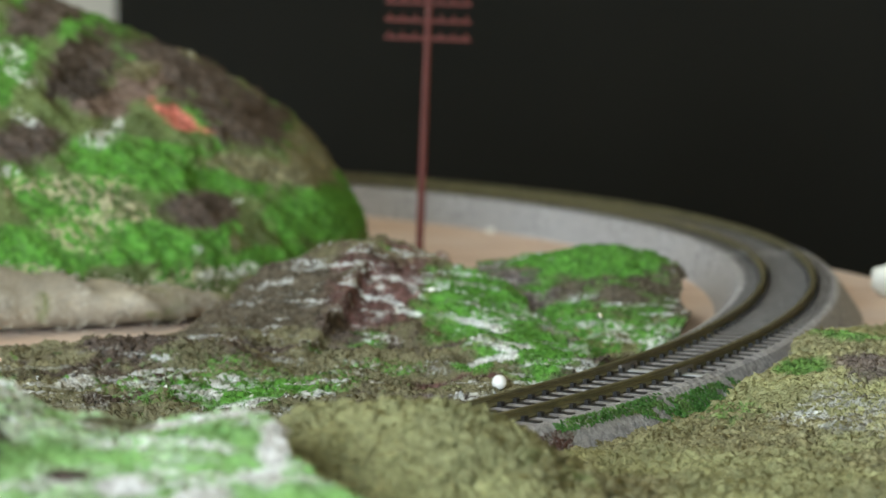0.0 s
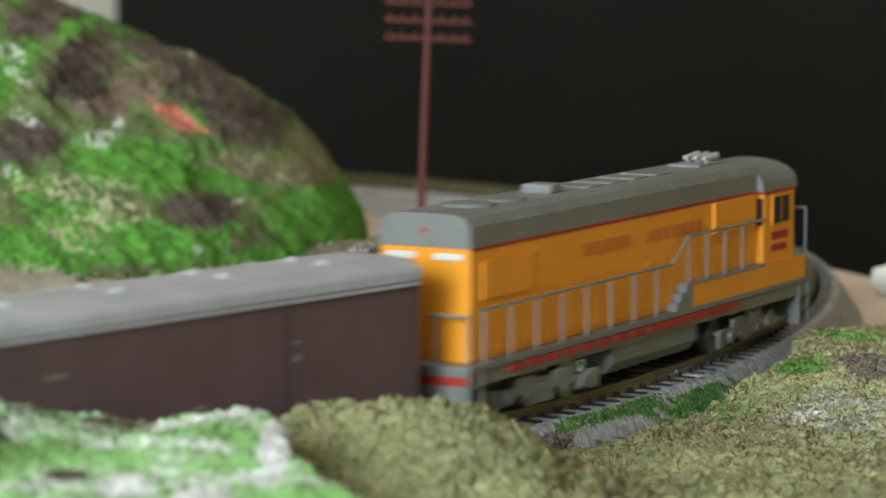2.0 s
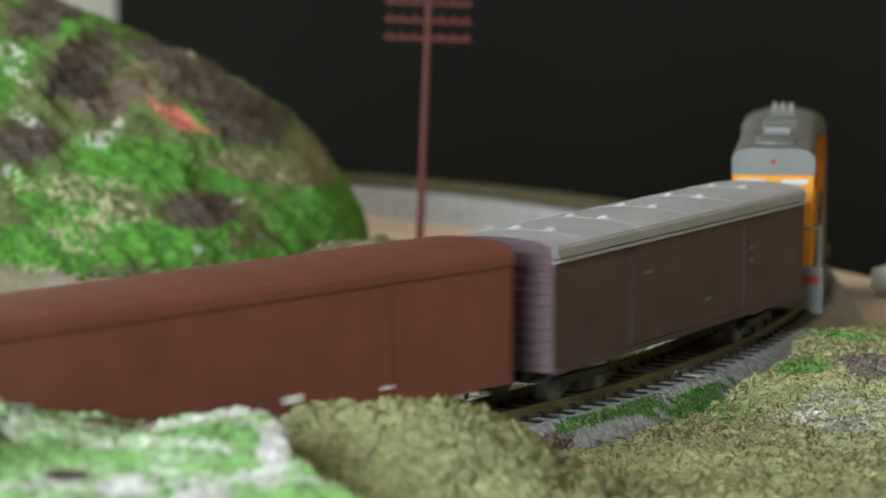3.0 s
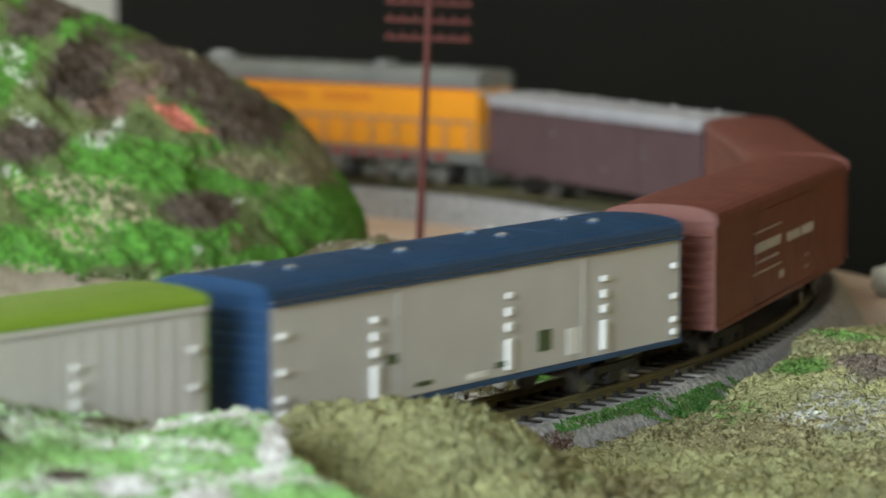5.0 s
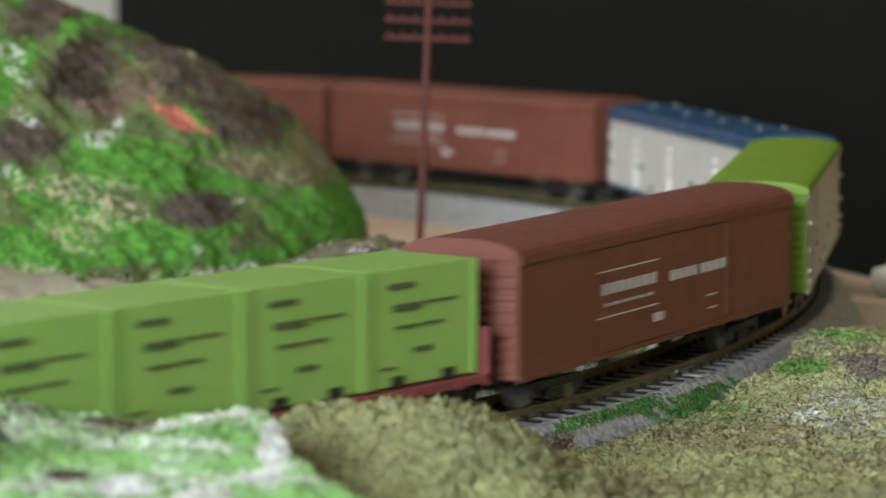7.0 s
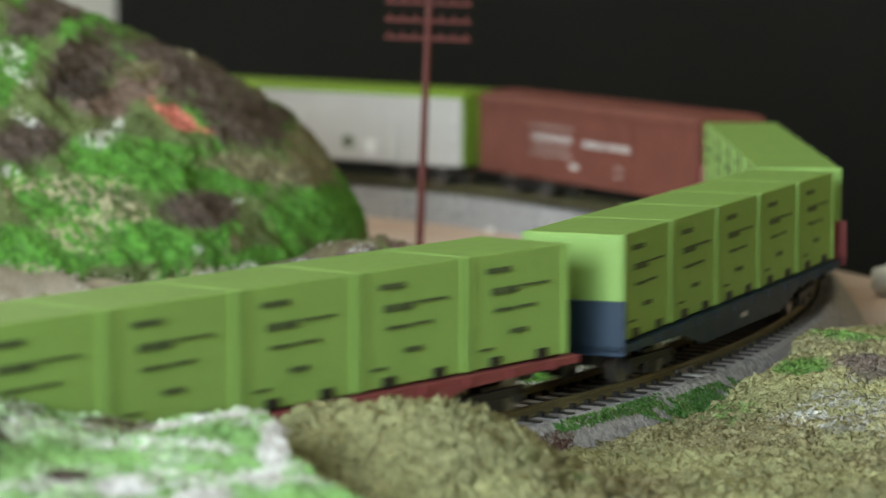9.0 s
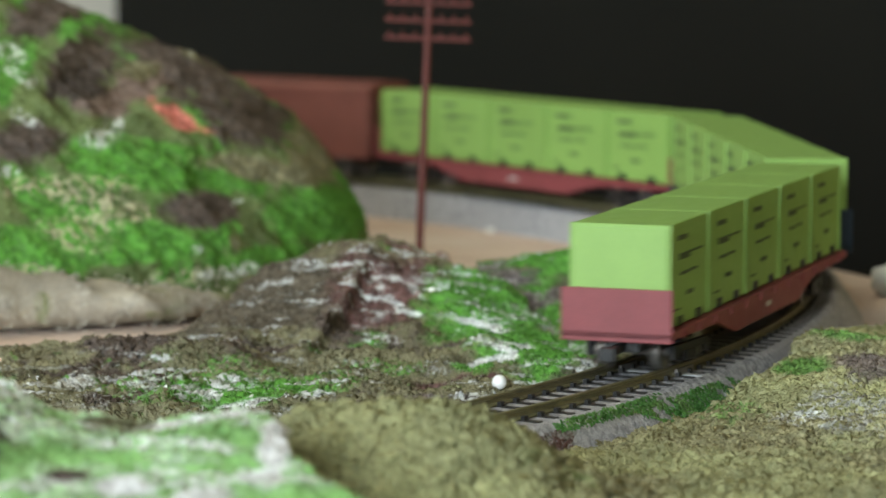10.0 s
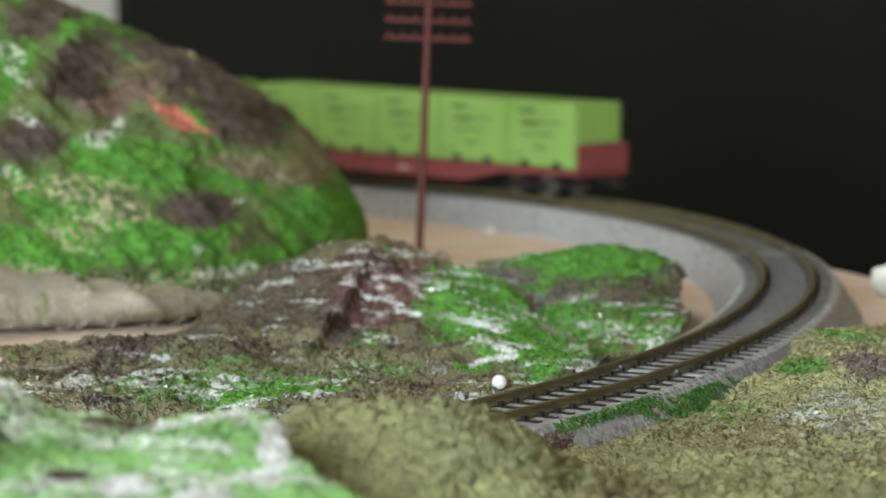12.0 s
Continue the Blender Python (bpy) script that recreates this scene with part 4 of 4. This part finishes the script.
def box_car(name, label, length, body, roof, spec):
    car = thing(name, label, "boxcar", "cars of the train")
    half, w, z0, eave, rise = length / 2, 0.0164, 0.0102, 0.0423, spec.get("rise", 0.0030)
    part("body", box(-half, half, -w, w, z0, eave - 0.0005, bevel=0.0005), M[body], car)
    bm = extrude_profile(bmesh.new(), roof_profile(w, eave, rise), -half - 0.0006, half + 0.0006)
    part("roof", bm, M[roof], car, smooth=False)
    for i in range(spec.get("seams", 0)):
        x = -half + length * (i + 0.5) / spec["seams"]
        part("roof_seam", extrude_profile(bmesh.new(), roof_profile(w, eave + 0.00008, rise, 0.0007), x - 0.0005, x + 0.0005), M[roof], car)
    part("underframe", box(-half + 0.004, half - 0.004, -0.006, 0.006, 0.0068, z0, bevel=0.0006), M["black"], car)
    for d in (-1, 1):
        part("end_panel", box(*sorted((d * half, d * (half + 0.0004))), -w, w, z0, eave - 0.0006), M[spec.get("end", body)], car)
        for i in range(9):
            z = z0 + 0.0018 + i * 0.0031
            bm = bmesh.new()
            add_box(bm, *sorted((d * half, d * (half + 0.0009))), -w + 0.0012, w - 0.0012, z, z + 0.0016, bevel=0.0004)
            part("end_rib", bm, M[spec.get("end", body)], car)
        gable = extrude_profile(bmesh.new(), roof_profile(w - 0.0006, eave, rise), *sorted((d * (half + 0.0006), d * (half + 0.0014))))
        part("gable", gable, M[spec.get("end", body)], car)
    for side in (-1, 1):
        y = side * w
        part("side_sill", box(-half, half, *sorted((y, y + side * 0.0006)), z0 - 0.0006, z0 + 0.0008), M[spec.get("sill", body)], car)
        part("eave_trim", box(-half, half, *sorted((y, y + side * 0.0007)), eave - 0.0022, eave - 0.0009), M[spec.get("trim", roof)], car)
        if spec.get("seams"):
            part("eave_ledge", box(-half, half, *sorted((y, y + side * 0.0012)), eave - 0.0034, eave - 0.0026), M[spec.get("trim", roof)], car)
        for x in spec.get("ribs", ()):
            part("side_rib", box(x - 0.0015, x + 0.0015, *sorted((y, y + side * 0.00022)), z0 + 0.001, eave - 0.003), M[body], car)
        dx0, dx1 = spec.get("door", (-0.042, 0.042))
        bm = bmesh.new()
        add_box(bm, dx0, dx1, *sorted((y, y + side * 0.0003)), z0 + 0.0010, eave - 0.003, bevel=0.0001)
        door = part("door", bm, M[body], car)
        for f in (0.0, 1.0):
            x = dx0 + (dx1 - dx0) * f
            part("door_rail", box(x - 0.0004, x + 0.0004, *sorted((y + side * 0.0003, y + side * 0.0005)), z0 + 0.001, eave - 0.0034), M[body], door)
        for rows, mat in spec.get("bars", ()):
            side_bars(car, side, w + 0.0003, [(x0 * -side, x1 * -side, a, b) if side > 0 else (x0, x1, a, b) for x0, x1, a, b in rows], mat)
        for x, z, hgt in spec.get("hardware", ()):
            part("hinge", box(x - 0.0011, x + 0.0011, *sorted((y, y + side * 0.0013)), z, z + hgt, bevel=0.0002), M[spec.get("hard_mat", "white")], car)
    for x in spec.get("vents", ()):
        for y in spec.get("vent_y", (0.0,)):
            crown = eave + rise * (1 - (y / w) ** 2) - 0.0006
            vent = part("roof_vent", rod((x, y, crown), (x, y, crown + 0.0010), 0.0030, 14, 0.0026), M[roof], car)
            cap = bmesh.new()
            bmesh.ops.create_uvsphere(cap, u_segments=14, v_segments=8, radius=0.0014, matrix=Matrix.Translation((x, y, crown + 0.0010)) @ Matrix.Diagonal((1, 1, 0.6, 1)))
            part("cap", cap, M[spec.get("vent_mat", roof)], vent, smooth=True)
    couplers(car, half)
    return car, [make_bogie(car, x) for x in (half - 0.030, -half + 0.030)], half - 0.030


def container():
    c = tagged(new("container"), "light green ribbed freight container on a flat wagon", "container", "green containers")
    l, w, h = 0.0213, 0.0142, 0.0296
    part("box", box(-l, l, -w, w, 0.0004, h, bevel=0.0004), M["container"], c)
    for side in (-1, 1):
        y = side * w
        for i in range(7):
            xx = -l + 0.0035 + i * (2 * l - 0.007) / 6
            part("rib", box(xx - 0.0005, xx + 0.0005, *sorted((y, y + side * 0.00006)), 0.003, h - 0.002), M["container"], c)
        for x0, x1, z0, z1 in ((-0.014, -0.004, 0.0246, 0.0260), (-0.012, -0.0075, 0.0190, 0.0208), (-0.0068, -0.001, 0.0190, 0.0208), (0.000, 0.013, 0.0202, 0.0208), (-0.011, -0.002, 0.0146, 0.0154), (-0.001, 0.007, 0.0148, 0.0155), (-0.004, 0.003, 0.0084, 0.0096), (-0.017, -0.011, 0.0050, 0.0056)):
            part("lettering", box(*((x0, x1) if side < 0 else (-x1, -x0)), *sorted((y + side * 0.0004, y + side * 0.0006)), z0, z1), M["dark"], c)
        for xx in (-0.010, 0.010):
            part("fork_pocket", box(xx - 0.0022, xx + 0.0022, *sorted((y - side * 0.001, y + side * 0.0005)), 0.0004, 0.0030), M["black"], c)
    for d in (-1, 1):
        part("end_frame", box(*sorted((d * l, d * (l + 0.0004))), -w + 0.0008, w - 0.0008, 0.0016, h - 0.0012), M["container"], c)
        for side in (-1, 1):
            part("corner_post", box(*sorted((d * l, d * (l - 0.0014))), *sorted((side * w, side * (w + 0.0005))), 0.0004, h), M["container"], c)
    return c


def flat_car(name, label, length, paint, plates):
    car = thing(name, label, "flat wagon", "cars of the train")
    half, w = length / 2, 0.0162
    deck = 0.0132
    part("deck", box(-half, half, -w, w, deck - 0.0022, deck, bevel=0.0003), M[paint], car)
    for side in (-1, 1):
        bm = bmesh.new()
        y = sorted((side * w, side * (w - 0.0014)))
        pts = [(-half + 0.004, deck - 0.002), (half - 0.004, deck - 0.002), (half - 0.05, deck - 0.0032), (half - 0.072, 0.0048), (-half + 0.072, 0.0048), (-half + 0.05, deck - 0.0032)]
        a = [bm.verts.new((x, y[0], z)) for x, z in pts]
        b = [bm.verts.new((x, y[1], z)) for x, z in pts]
        bm.faces.new(a)
        bm.faces.new(b[::-1])
        for i in range(len(pts)):
            j = (i + 1) % len(pts)
            bm.faces.new((a[i], b[i], b[j], a[j]))
        bmesh.ops.recalc_face_normals(bm, faces=bm.faces)
        sill = part("side_sill", bm, M[paint], car)
        part("lettering", box(-0.003, 0.003, *sorted((side * w, side * (w + 0.0002))), 0.0078, 0.0092), M["print"], sill)
        for i in range(12):
            x = -half + 0.012 + i * (length - 0.024) / 11
            part("stake_pocket", box(x - 0.0012, x + 0.0012, *sorted((side * w, side * (w + 0.0004))), deck - 0.0026, deck - 0.0002), M[paint], car)
    for d in plates:
        part("end_plate", box(*sorted((d * half, d * (half - 0.0012))), -w, w, deck - 0.003, 0.0252, bevel=0.0003), M[paint], car, "raised end plate")
    part("underframe", box(-half + 0.006, half - 0.006, -0.005, 0.005, 0.0066, deck - 0.0022), M["black"], car)
    couplers(car, half)
    return car, [make_bogie(car, x, material="black") for x in (half - 0.034, -half + 0.034)], half - 0.034


def locomotive():
    car = thing("diesel_locomotive", "orange diesel locomotive with grey roof, red stripes and side walkways", "locomotive", "cars of the train")
    half = 0.1125
    w = 0.0130
    # long hood
    x0, x1 = -half + 0.006, 0.0775
    part("long_hood", box(x0, x1, -w, w, 0.0165, 0.0420, bevel=0.0006), M["orange"], car, "orange ribbed hood")
    prof = [(-w - 0.0002, 0.0418), (-w - 0.0002, 0.0465), (-w + 0.0016, 0.0484), (-w + 0.005, 0.0492), (w - 0.005, 0.0492), (w - 0.0016, 0.0484), (w + 0.0002, 0.0465), (w + 0.0002, 0.0418)]
    part("hood_roof", extrude_profile(bmesh.new(), prof, x0 - 0.0004, x1), M["grey"], car, "grey hood roof")
    for side in (-1, 1):
        y = side * w
        part("stripe", box(x0, x1, *sorted((y, y + side * 0.0003)), 0.0412, 0.0419), M["red"], car, "red stripe")
        for i in range(19):
            xx = x0 + 0.010 + i * 0.0082
            part("hood_panel", box(xx - 0.0036, xx + 0.0036, *sorted((y, y + side * 0.0003)), 0.018, 0.0285 if i < 12 else 0.030, bevel=0.0001), M["orange"], car)
        part("louvre_panel", box(x0 + 0.006, x0 + 0.034, *sorted((y, y + side * 0.0006)), 0.0300, 0.0385, bevel=0.0002), M["orange"], car)
        part("louvre_panel", box(x1 - 0.034, x1 - 0.003, *sorted((y, y + side * 0.0012)), 0.0330, 0.0411, bevel=0.0003), M["orange"], car)
        for a, b in ((-0.042, -0.012), (-0.002, 0.036)):
            n = 5 if b < 0 else 7
            for k in range(n):
                q0 = a + (b - a) * k / n
                part("lettering", box(q0, q0 + (b - a) / n * 0.78, *sorted((y + side * 0.0003, y + side * 0.0005)), 0.0350, 0.0376), M["faded"], car)
    # cab and nose
    cab = part("cab", box(x1, x1 + 0.0245, -0.0152, 0.0152, 0.0165, 0.0418, bevel=0.0006), M["orange"], car, "orange cab with windows")
    prof = [(-0.0156, 0.0416)] + [(-0.0156 * math.cos(math.pi * i / 14), 0.0416 + 0.0072 * math.sin(math.pi * i / 14) ** 0.7) for i in range(1, 14)] + [(0.0156, 0.0416)]
    part("cab_roof", extrude_profile(bmesh.new(), prof, x1 - 0.001, x1 + 0.0255), M["grey"], car, "rounded grey cab roof")
    part("stripe", box(x1 - 0.0003, x1 + 0.0248, -0.0155, 0.0155, 0.0408, 0.0415), M["red"], car, "red stripe")
    for side in (-1, 1):
        for a, b in ((0.0065, 0.0118), (0.0132, 0.0185)):
            fr = part("window_frame", box(x1 + a - 0.0007, x1 + b + 0.0007, *sorted((side * 0.0152, side * 0.0157)), 0.0322, 0.0404), M["orange"], cab)
            part("pane", box(x1 + a, x1 + b, *sorted((side * 0.0157, side * 0.0159)), 0.0328, 0.0398), M["black"], fr)
        part("number_bar", box(x1 + 0.006, x1 + 0.019, *sorted((side * 0.0152, side * 0.0154)), 0.0285, 0.0305), M["red"], cab)
        part("number_bar", box(x1 + 0.006, x1 + 0.018, *sorted((side * 0.0152, side * 0.0154)), 0.0255, 0.0272), M["red"], cab)
        part("rear_pane", box(x1 - 0.0003, x1 + 0.0001, side * 0.0139 - 0.001, side * 0.0139 + 0.001, 0.0328, 0.0398), M["black"], cab)
    for y in (-0.008, 0.008):
        part("windscreen", box(x1 + 0.0244, x1 + 0.0248, y - 0.004, y + 0.004, 0.0328, 0.0398), M["black"], cab)
    part("short_hood", box(x1 + 0.0245, half - 0.004, -w, w, 0.0165, 0.0300, bevel=0.0014), M["orange"], car, "orange short nose")
    # walkway, sill
    part("walkway", box(-half, half, -0.0162, 0.0162, 0.0150, 0.0166, bevel=0.0002), M["grey"], car)
    part("frame", box(-half + 0.001, half - 0.001, -0.0155, 0.0155, 0.0112, 0.0150), M["grey"], car)
    for side in (-1, 1):
        y = side * 0.0162
        for i in range(14):
            q = -half + 0.022 + i * 0.0105
            part("stripe", box(q, q + (0.0066 if i < 8 else 0.0105), *sorted((y - side * 0.0006, y + side * 0.0003)), 0.0128, 0.0149), M["red"], car, "red stripe")
        part("side_apron", box(0.020, half - 0.003, *sorted((side * 0.0152, side * 0.0158)), 0.0166, 0.0225), M["orange"], car, "raised orange walkway side")
        # stairs between walkway levels
        for k in range(3):
            part("stair_step", box(0.012 + k * 0.0035, 0.0165 + k * 0.0035, *sorted((side * 0.0125, side * 0.0161)), 0.0166, 0.0186 + k * 0.002), M["rail_grey"], car)
        part("upper_walkway", box(0.020, x1, *sorted((side * 0.0125, side * 0.0161)), 0.0222, 0.0229), M["rail_grey"], car)
        # handrails
        rail = bmesh.new()
        add_rod(rail, (-half + 0.006, side * 0.0158, 0.0285), (0.010, side * 0.0158, 0.0285), 0.0004, 6)
        add_rod(rail, (0.010, side * 0.0158, 0.0285), (0.021, side * 0.0158, 0.0345), 0.0004, 6)
        add_rod(rail, (0.021, side * 0.0158, 0.0345), (x1 - 0.001, side * 0.0158, 0.0345), 0.0004, 6)
        part("handrail", rail, M["rail_grey"], car)
        for i in range(8):
            xx = -half + 0.008 + i * 0.0148
            part("stanchion", rod((xx, side * 0.0158, 0.016), (xx, side * 0.0158, 0.0285), 0.0004, 6), M["rail_grey"], car)
        for xx in (0.021, 0.034, 0.047, 0.060):
            part("stanchion", rod((xx, side * 0.0158, 0.022), (xx, side * 0.0158, 0.0345), 0.0004, 6), M["rail_grey"], car)
        part("fuel_tank", extrude_profile(bmesh.new(), [(side * 0.006, 0.0112), (side * 0.0145, 0.0112), (side * 0.0145, 0.0065), (side * 0.0120, 0.0034), (side * 0.006, 0.0034)], -0.026, 0.030), M["grey"], car, "grey fuel tank")
        for d in (-1, 1):
            st = bmesh.new()
            add_box(st, d * (half - 0.0075) - 0.0005, d * (half - 0.0075) + 0.0005, *sorted((side * 0.0125, side * 0.0162)), 0.0022, 0.0150)
            add_box(st, d * (half - 0.0003) - 0.0005, d * (half - 0.0003) + 0.0005, *sorted((side * 0.0125, side * 0.0162)), 0.0022, 0.0150)
            for z in (0.0022, 0.0065, 0.0108):
                add_box(st, *sorted((d * (half - 0.0075), d * half)), *sorted((side * 0.0125, side * 0.0162)), z, z + 0.0006)
            part("corner_steps", st, M["bogiegrey"], car)
    # ends
    for d in (-1, 1):
        part("pilot", box(*sorted((d * half, d * (half - 0.001))), -0.0125, 0.0125, 0.0035, 0.0150), M["grey"], car)
        part("end_stripe", box(*sorted((d * half, d * (half + 0.0003))), -0.0155, 0.0155, 0.0118, 0.0140), M["red"], car, "red stripe")
        for y in (-0.0150, -0.006, 0.006, 0.0150):
            part("stanchion", rod((d * (half - 0.001), y, 0.016), (d * (half - 0.001), y, 0.0275 if d < 0 else 0.0350), 0.0004, 6), M["rail_grey"], car)
        for y in (-0.0150, 0.0040):
            top = 0.0275 if d < 0 else 0.0350
            part("end_rail", rod((d * (half - 0.001), y, top), (d * (half - 0.001), y + 0.011, top), 0.0004, 6), M["rail_grey"], car)
    for y in (-0.0068, 0.0068):
        part("number_board", box(x0 - 0.0006, x0, y - 0.0042, y + 0.0042, 0.0390, 0.0406, bevel=0.0003), M["hinge"], car, "white lit number board")
    part("rear_lamp", rod((x0 - 0.0006, 0, 0.0455), (x0 + 0.001, 0, 0.0455), 0.0007, 12), M["red"], car)
    # roof gear
    part("exhaust_box", box(-0.045, -0.037, -0.0045, 0.0045, 0.0490, 0.0513, bevel=0.0006), M["rail_grey"], car, "grey roof box")
    for xx in (-0.083, -0.066):
        part("roof_fan", rod((xx, 0, 0.0490), (xx, 0, 0.0498), 0.007, 20), M["grey"], car)
    for xx in (-0.02, -0.005, 0.01, 0.025):
        part("roof_hatch", box(xx - 0.005, xx + 0.005, -0.006, 0.006, 0.0490, 0.0496, bevel=0.0002), M["grey"], car)
    base = part("horn_base", box(0.052, 0.071, -0.005, 0.005, 0.0490, 0.0498, bevel=0.0003), M["rail_grey"], car)
    for k in range(3):
        y = -0.003 + 0.003 * k
        hb = rod((0.060, y, 0.0510), (0.069, y, 0.0512), 0.0006, 8, 0.0011)
        add_rod(hb, (0.062, y, 0.0498), (0.062, y, 0.0510), 0.0005, 6)
        part("horn", hb, M["lightgrey"], base)
    for o in car.children_recursive:
        for v in o.data.vertices:
            if v.co.z > 0.0166:
                v.co.z = 0.0166 + (v.co.z - 0.0166) * 1.155
    couplers(car, half)
    return car, [make_bogie(car, x, 0.0185, "loco", "bogiegrey", 0.0056) for x in (0.066, -0.066)], 0.066


hinge_rows = [(x, z, h) for x in (-0.052, 0.006, 0.052) for z, h in ((0.0125, 0.008), (0.0225, 0.0022), (0.0265, 0.0022), (0.0310, 0.0015))] + \
             [(x, z, 0.0016) for x in (-0.0885, 0.0885) for z in (0.0125, 0.0160, 0.0225, 0.0310)]
reefer_print = [([(0.020, 0.026, 0.0155, 0.021), (-0.047, -0.043, 0.020, 0.0225), (0.000, 0.006, 0.0135, 0.0150), (-0.035, -0.028, 0.0130, 0.0142)], "dark"),
                ([(0.034, 0.040, 0.0130, 0.0200), (-0.012, -0.004, 0.0120, 0.0135)], "white")]
box_print = [([(-0.046, -0.007, 0.0330, 0.0334), (-0.046, -0.007, 0.0205, 0.0209)] + [(-0.043 + 0.0052 * i, -0.0399 + 0.0052 * i, 0.0268, 0.0298) for i in range(7)]
              + [(-0.042 + 0.0056 * i, -0.0390 + 0.0056 * i, 0.0236, 0.0244) for i in range(6)] + [(0.002 + 0.0048 * i, 0.0053 + 0.0048 * i, 0.0262, 0.0290) for i in range(4)]
              + [(0.0230 + 0.0048 * i, 0.0263 + 0.0048 * i, 0.0262, 0.0290) for i in range(4)] + [(-0.009, -0.003, 0.0158, 0.0182), (0.028, 0.035, 0.0190, 0.0194), (0.028, 0.035, 0.0152, 0.0156)], "print")]
plain_print = [([(-0.034, -0.028, 0.030, 0.0308), (0.012, 0.016, 0.0175, 0.0183), (0.046, 0.0485, 0.0290, 0.0298), (0.046, 0.0485, 0.0250, 0.0265)], "grey")]
small_print = [([(0.004, 0.010, 0.0150, 0.0170), (-0.020, -0.016, 0.0160, 0.0170), (0.040, 0.044, 0.0140, 0.0150)], "white")]
STOCK = [(-0.2119, locomotive())]
STOCK.append((-0.4293, box_car("box_car", "dull purple-brown boxcar with pale grey roof and roof hatches", 0.185, "purple", "roofgrey", {"vents": (-0.07, -0.035, 0.0, 0.035, 0.07), "vent_y": (-0.005, 0.005), "vent_mat": "lightgrey", "seams": 5, "bars": plain_print})))
STOCK.append((-0.6278, box_car("box_car", "plain reddish-brown boxcar with few markings", 0.185, "brown", "brown", {"bars": small_print, "rise": 0.0040})))
STOCK.append((-0.8208, box_car("box_car", "reddish-brown boxcar with white lettering", 0.185, "brown", "brown", {"bars": box_print, "rise": 0.0040})))
STOCK.append((-1.0246, box_car("refrigerator_car", "cream refrigerator car with dark blue roof and ends", 0.185, "cream", "blue", {"end": "blue", "sill": "blue", "trim": "blue", "vents": (-0.07, -0.025, 0.02, 0.065), "vent_y": (-0.005, 0.005), "vent_mat": "rail_grey", "seams": 5, "hardware": hinge_rows, "bars": reefer_print})))
STOCK.append((-1.2287, box_car("refrigerator_car", "cream refrigerator car with lime green roof and ends", 0.185, "cream", "lime", {"end": "lime", "trim": "cream", "hard_mat": "hinge", "ribs": [-0.087 + 0.0058 * i for i in range(31)], "hardware": hinge_rows, "bars": reefer_print})))
STOCK.append((-1.4307, box_car("box_car", "reddish-brown boxcar with white lettering", 0.185, "brown", "brown", {"bars": box_print, "rise": 0.0040})))
for centre, paint, plates in ((-1.6420, "flatred", (-1, 1)), (-1.8699, "navy", (-1,)), (-2.1084, "flatred", (-1,))):
    STOCK.append((centre, flat_car("flat_car", ("dark red" if paint == "flatred" else "dark blue") + " flat wagon with raised end plates", 0.224, paint, plates)))

LOADS = []
first = None
for centre, (car, bogies, pivot) in STOCK[7:]:
    for i in range(5):
        if first is None:
            first = c = container()
        else:
            c = copy_thing(first, Matrix())
        LOADS.append((centre, pivot, -0.0872 + 0.0436 * i, 0.0134, c))


def train_s(t):
    """How far the train has come, in metres along the track."""
    u = t - 6.0
    lag = min(max((t - 7.0) / 1.8, 0.0), 1.0)
    return 0.8956 + 0.2501 * u + 0.00204 * u * u + 0.00005 * u ** 3 - 0.010 * lag * lag * (3 - 2 * lag)


def car_pose(t, centre, pivot):
    s = train_s(t) + centre
    ax, ay, aa = on_track(s - pivot)
    bx, by, ba = on_track(s + pivot)
    h = math.atan2(by - ay, bx - ax)
    return (ax + bx) / 2, (ay + by) / 2, h, ba, aa


def motions():
    times = [i * 0.2 for i in range(61)]
    for centre, (car, bogies, pivot) in STOCK:
        rows, front, rear = [], [], []
        for t in times:
            x, y, h, fa, ra = car_pose(t, centre, pivot)
            rows.append((t, pose(x, y, 0, 0, 0, math.degrees(h))))
            front.append((t, pose(pivot, 0, 0, 0, 0, math.degrees(fa - h))))
            rear.append((t, pose(-pivot, 0, 0, 0, 0, math.degrees(ra - h))))
        walk(car, rows)
        walk(bogies[0], front)
        walk(bogies[1], rear)
    for centre, pivot, dx, deck, c in LOADS:
        rows = []
        for t in times:
            x, y, h, _, _ = car_pose(t, centre, pivot)
            rows.append((t, pose(x, y, 0, 0, 0, math.degrees(h)) @ pose(dx, 0, deck)))
        walk(c, rows)


motions()
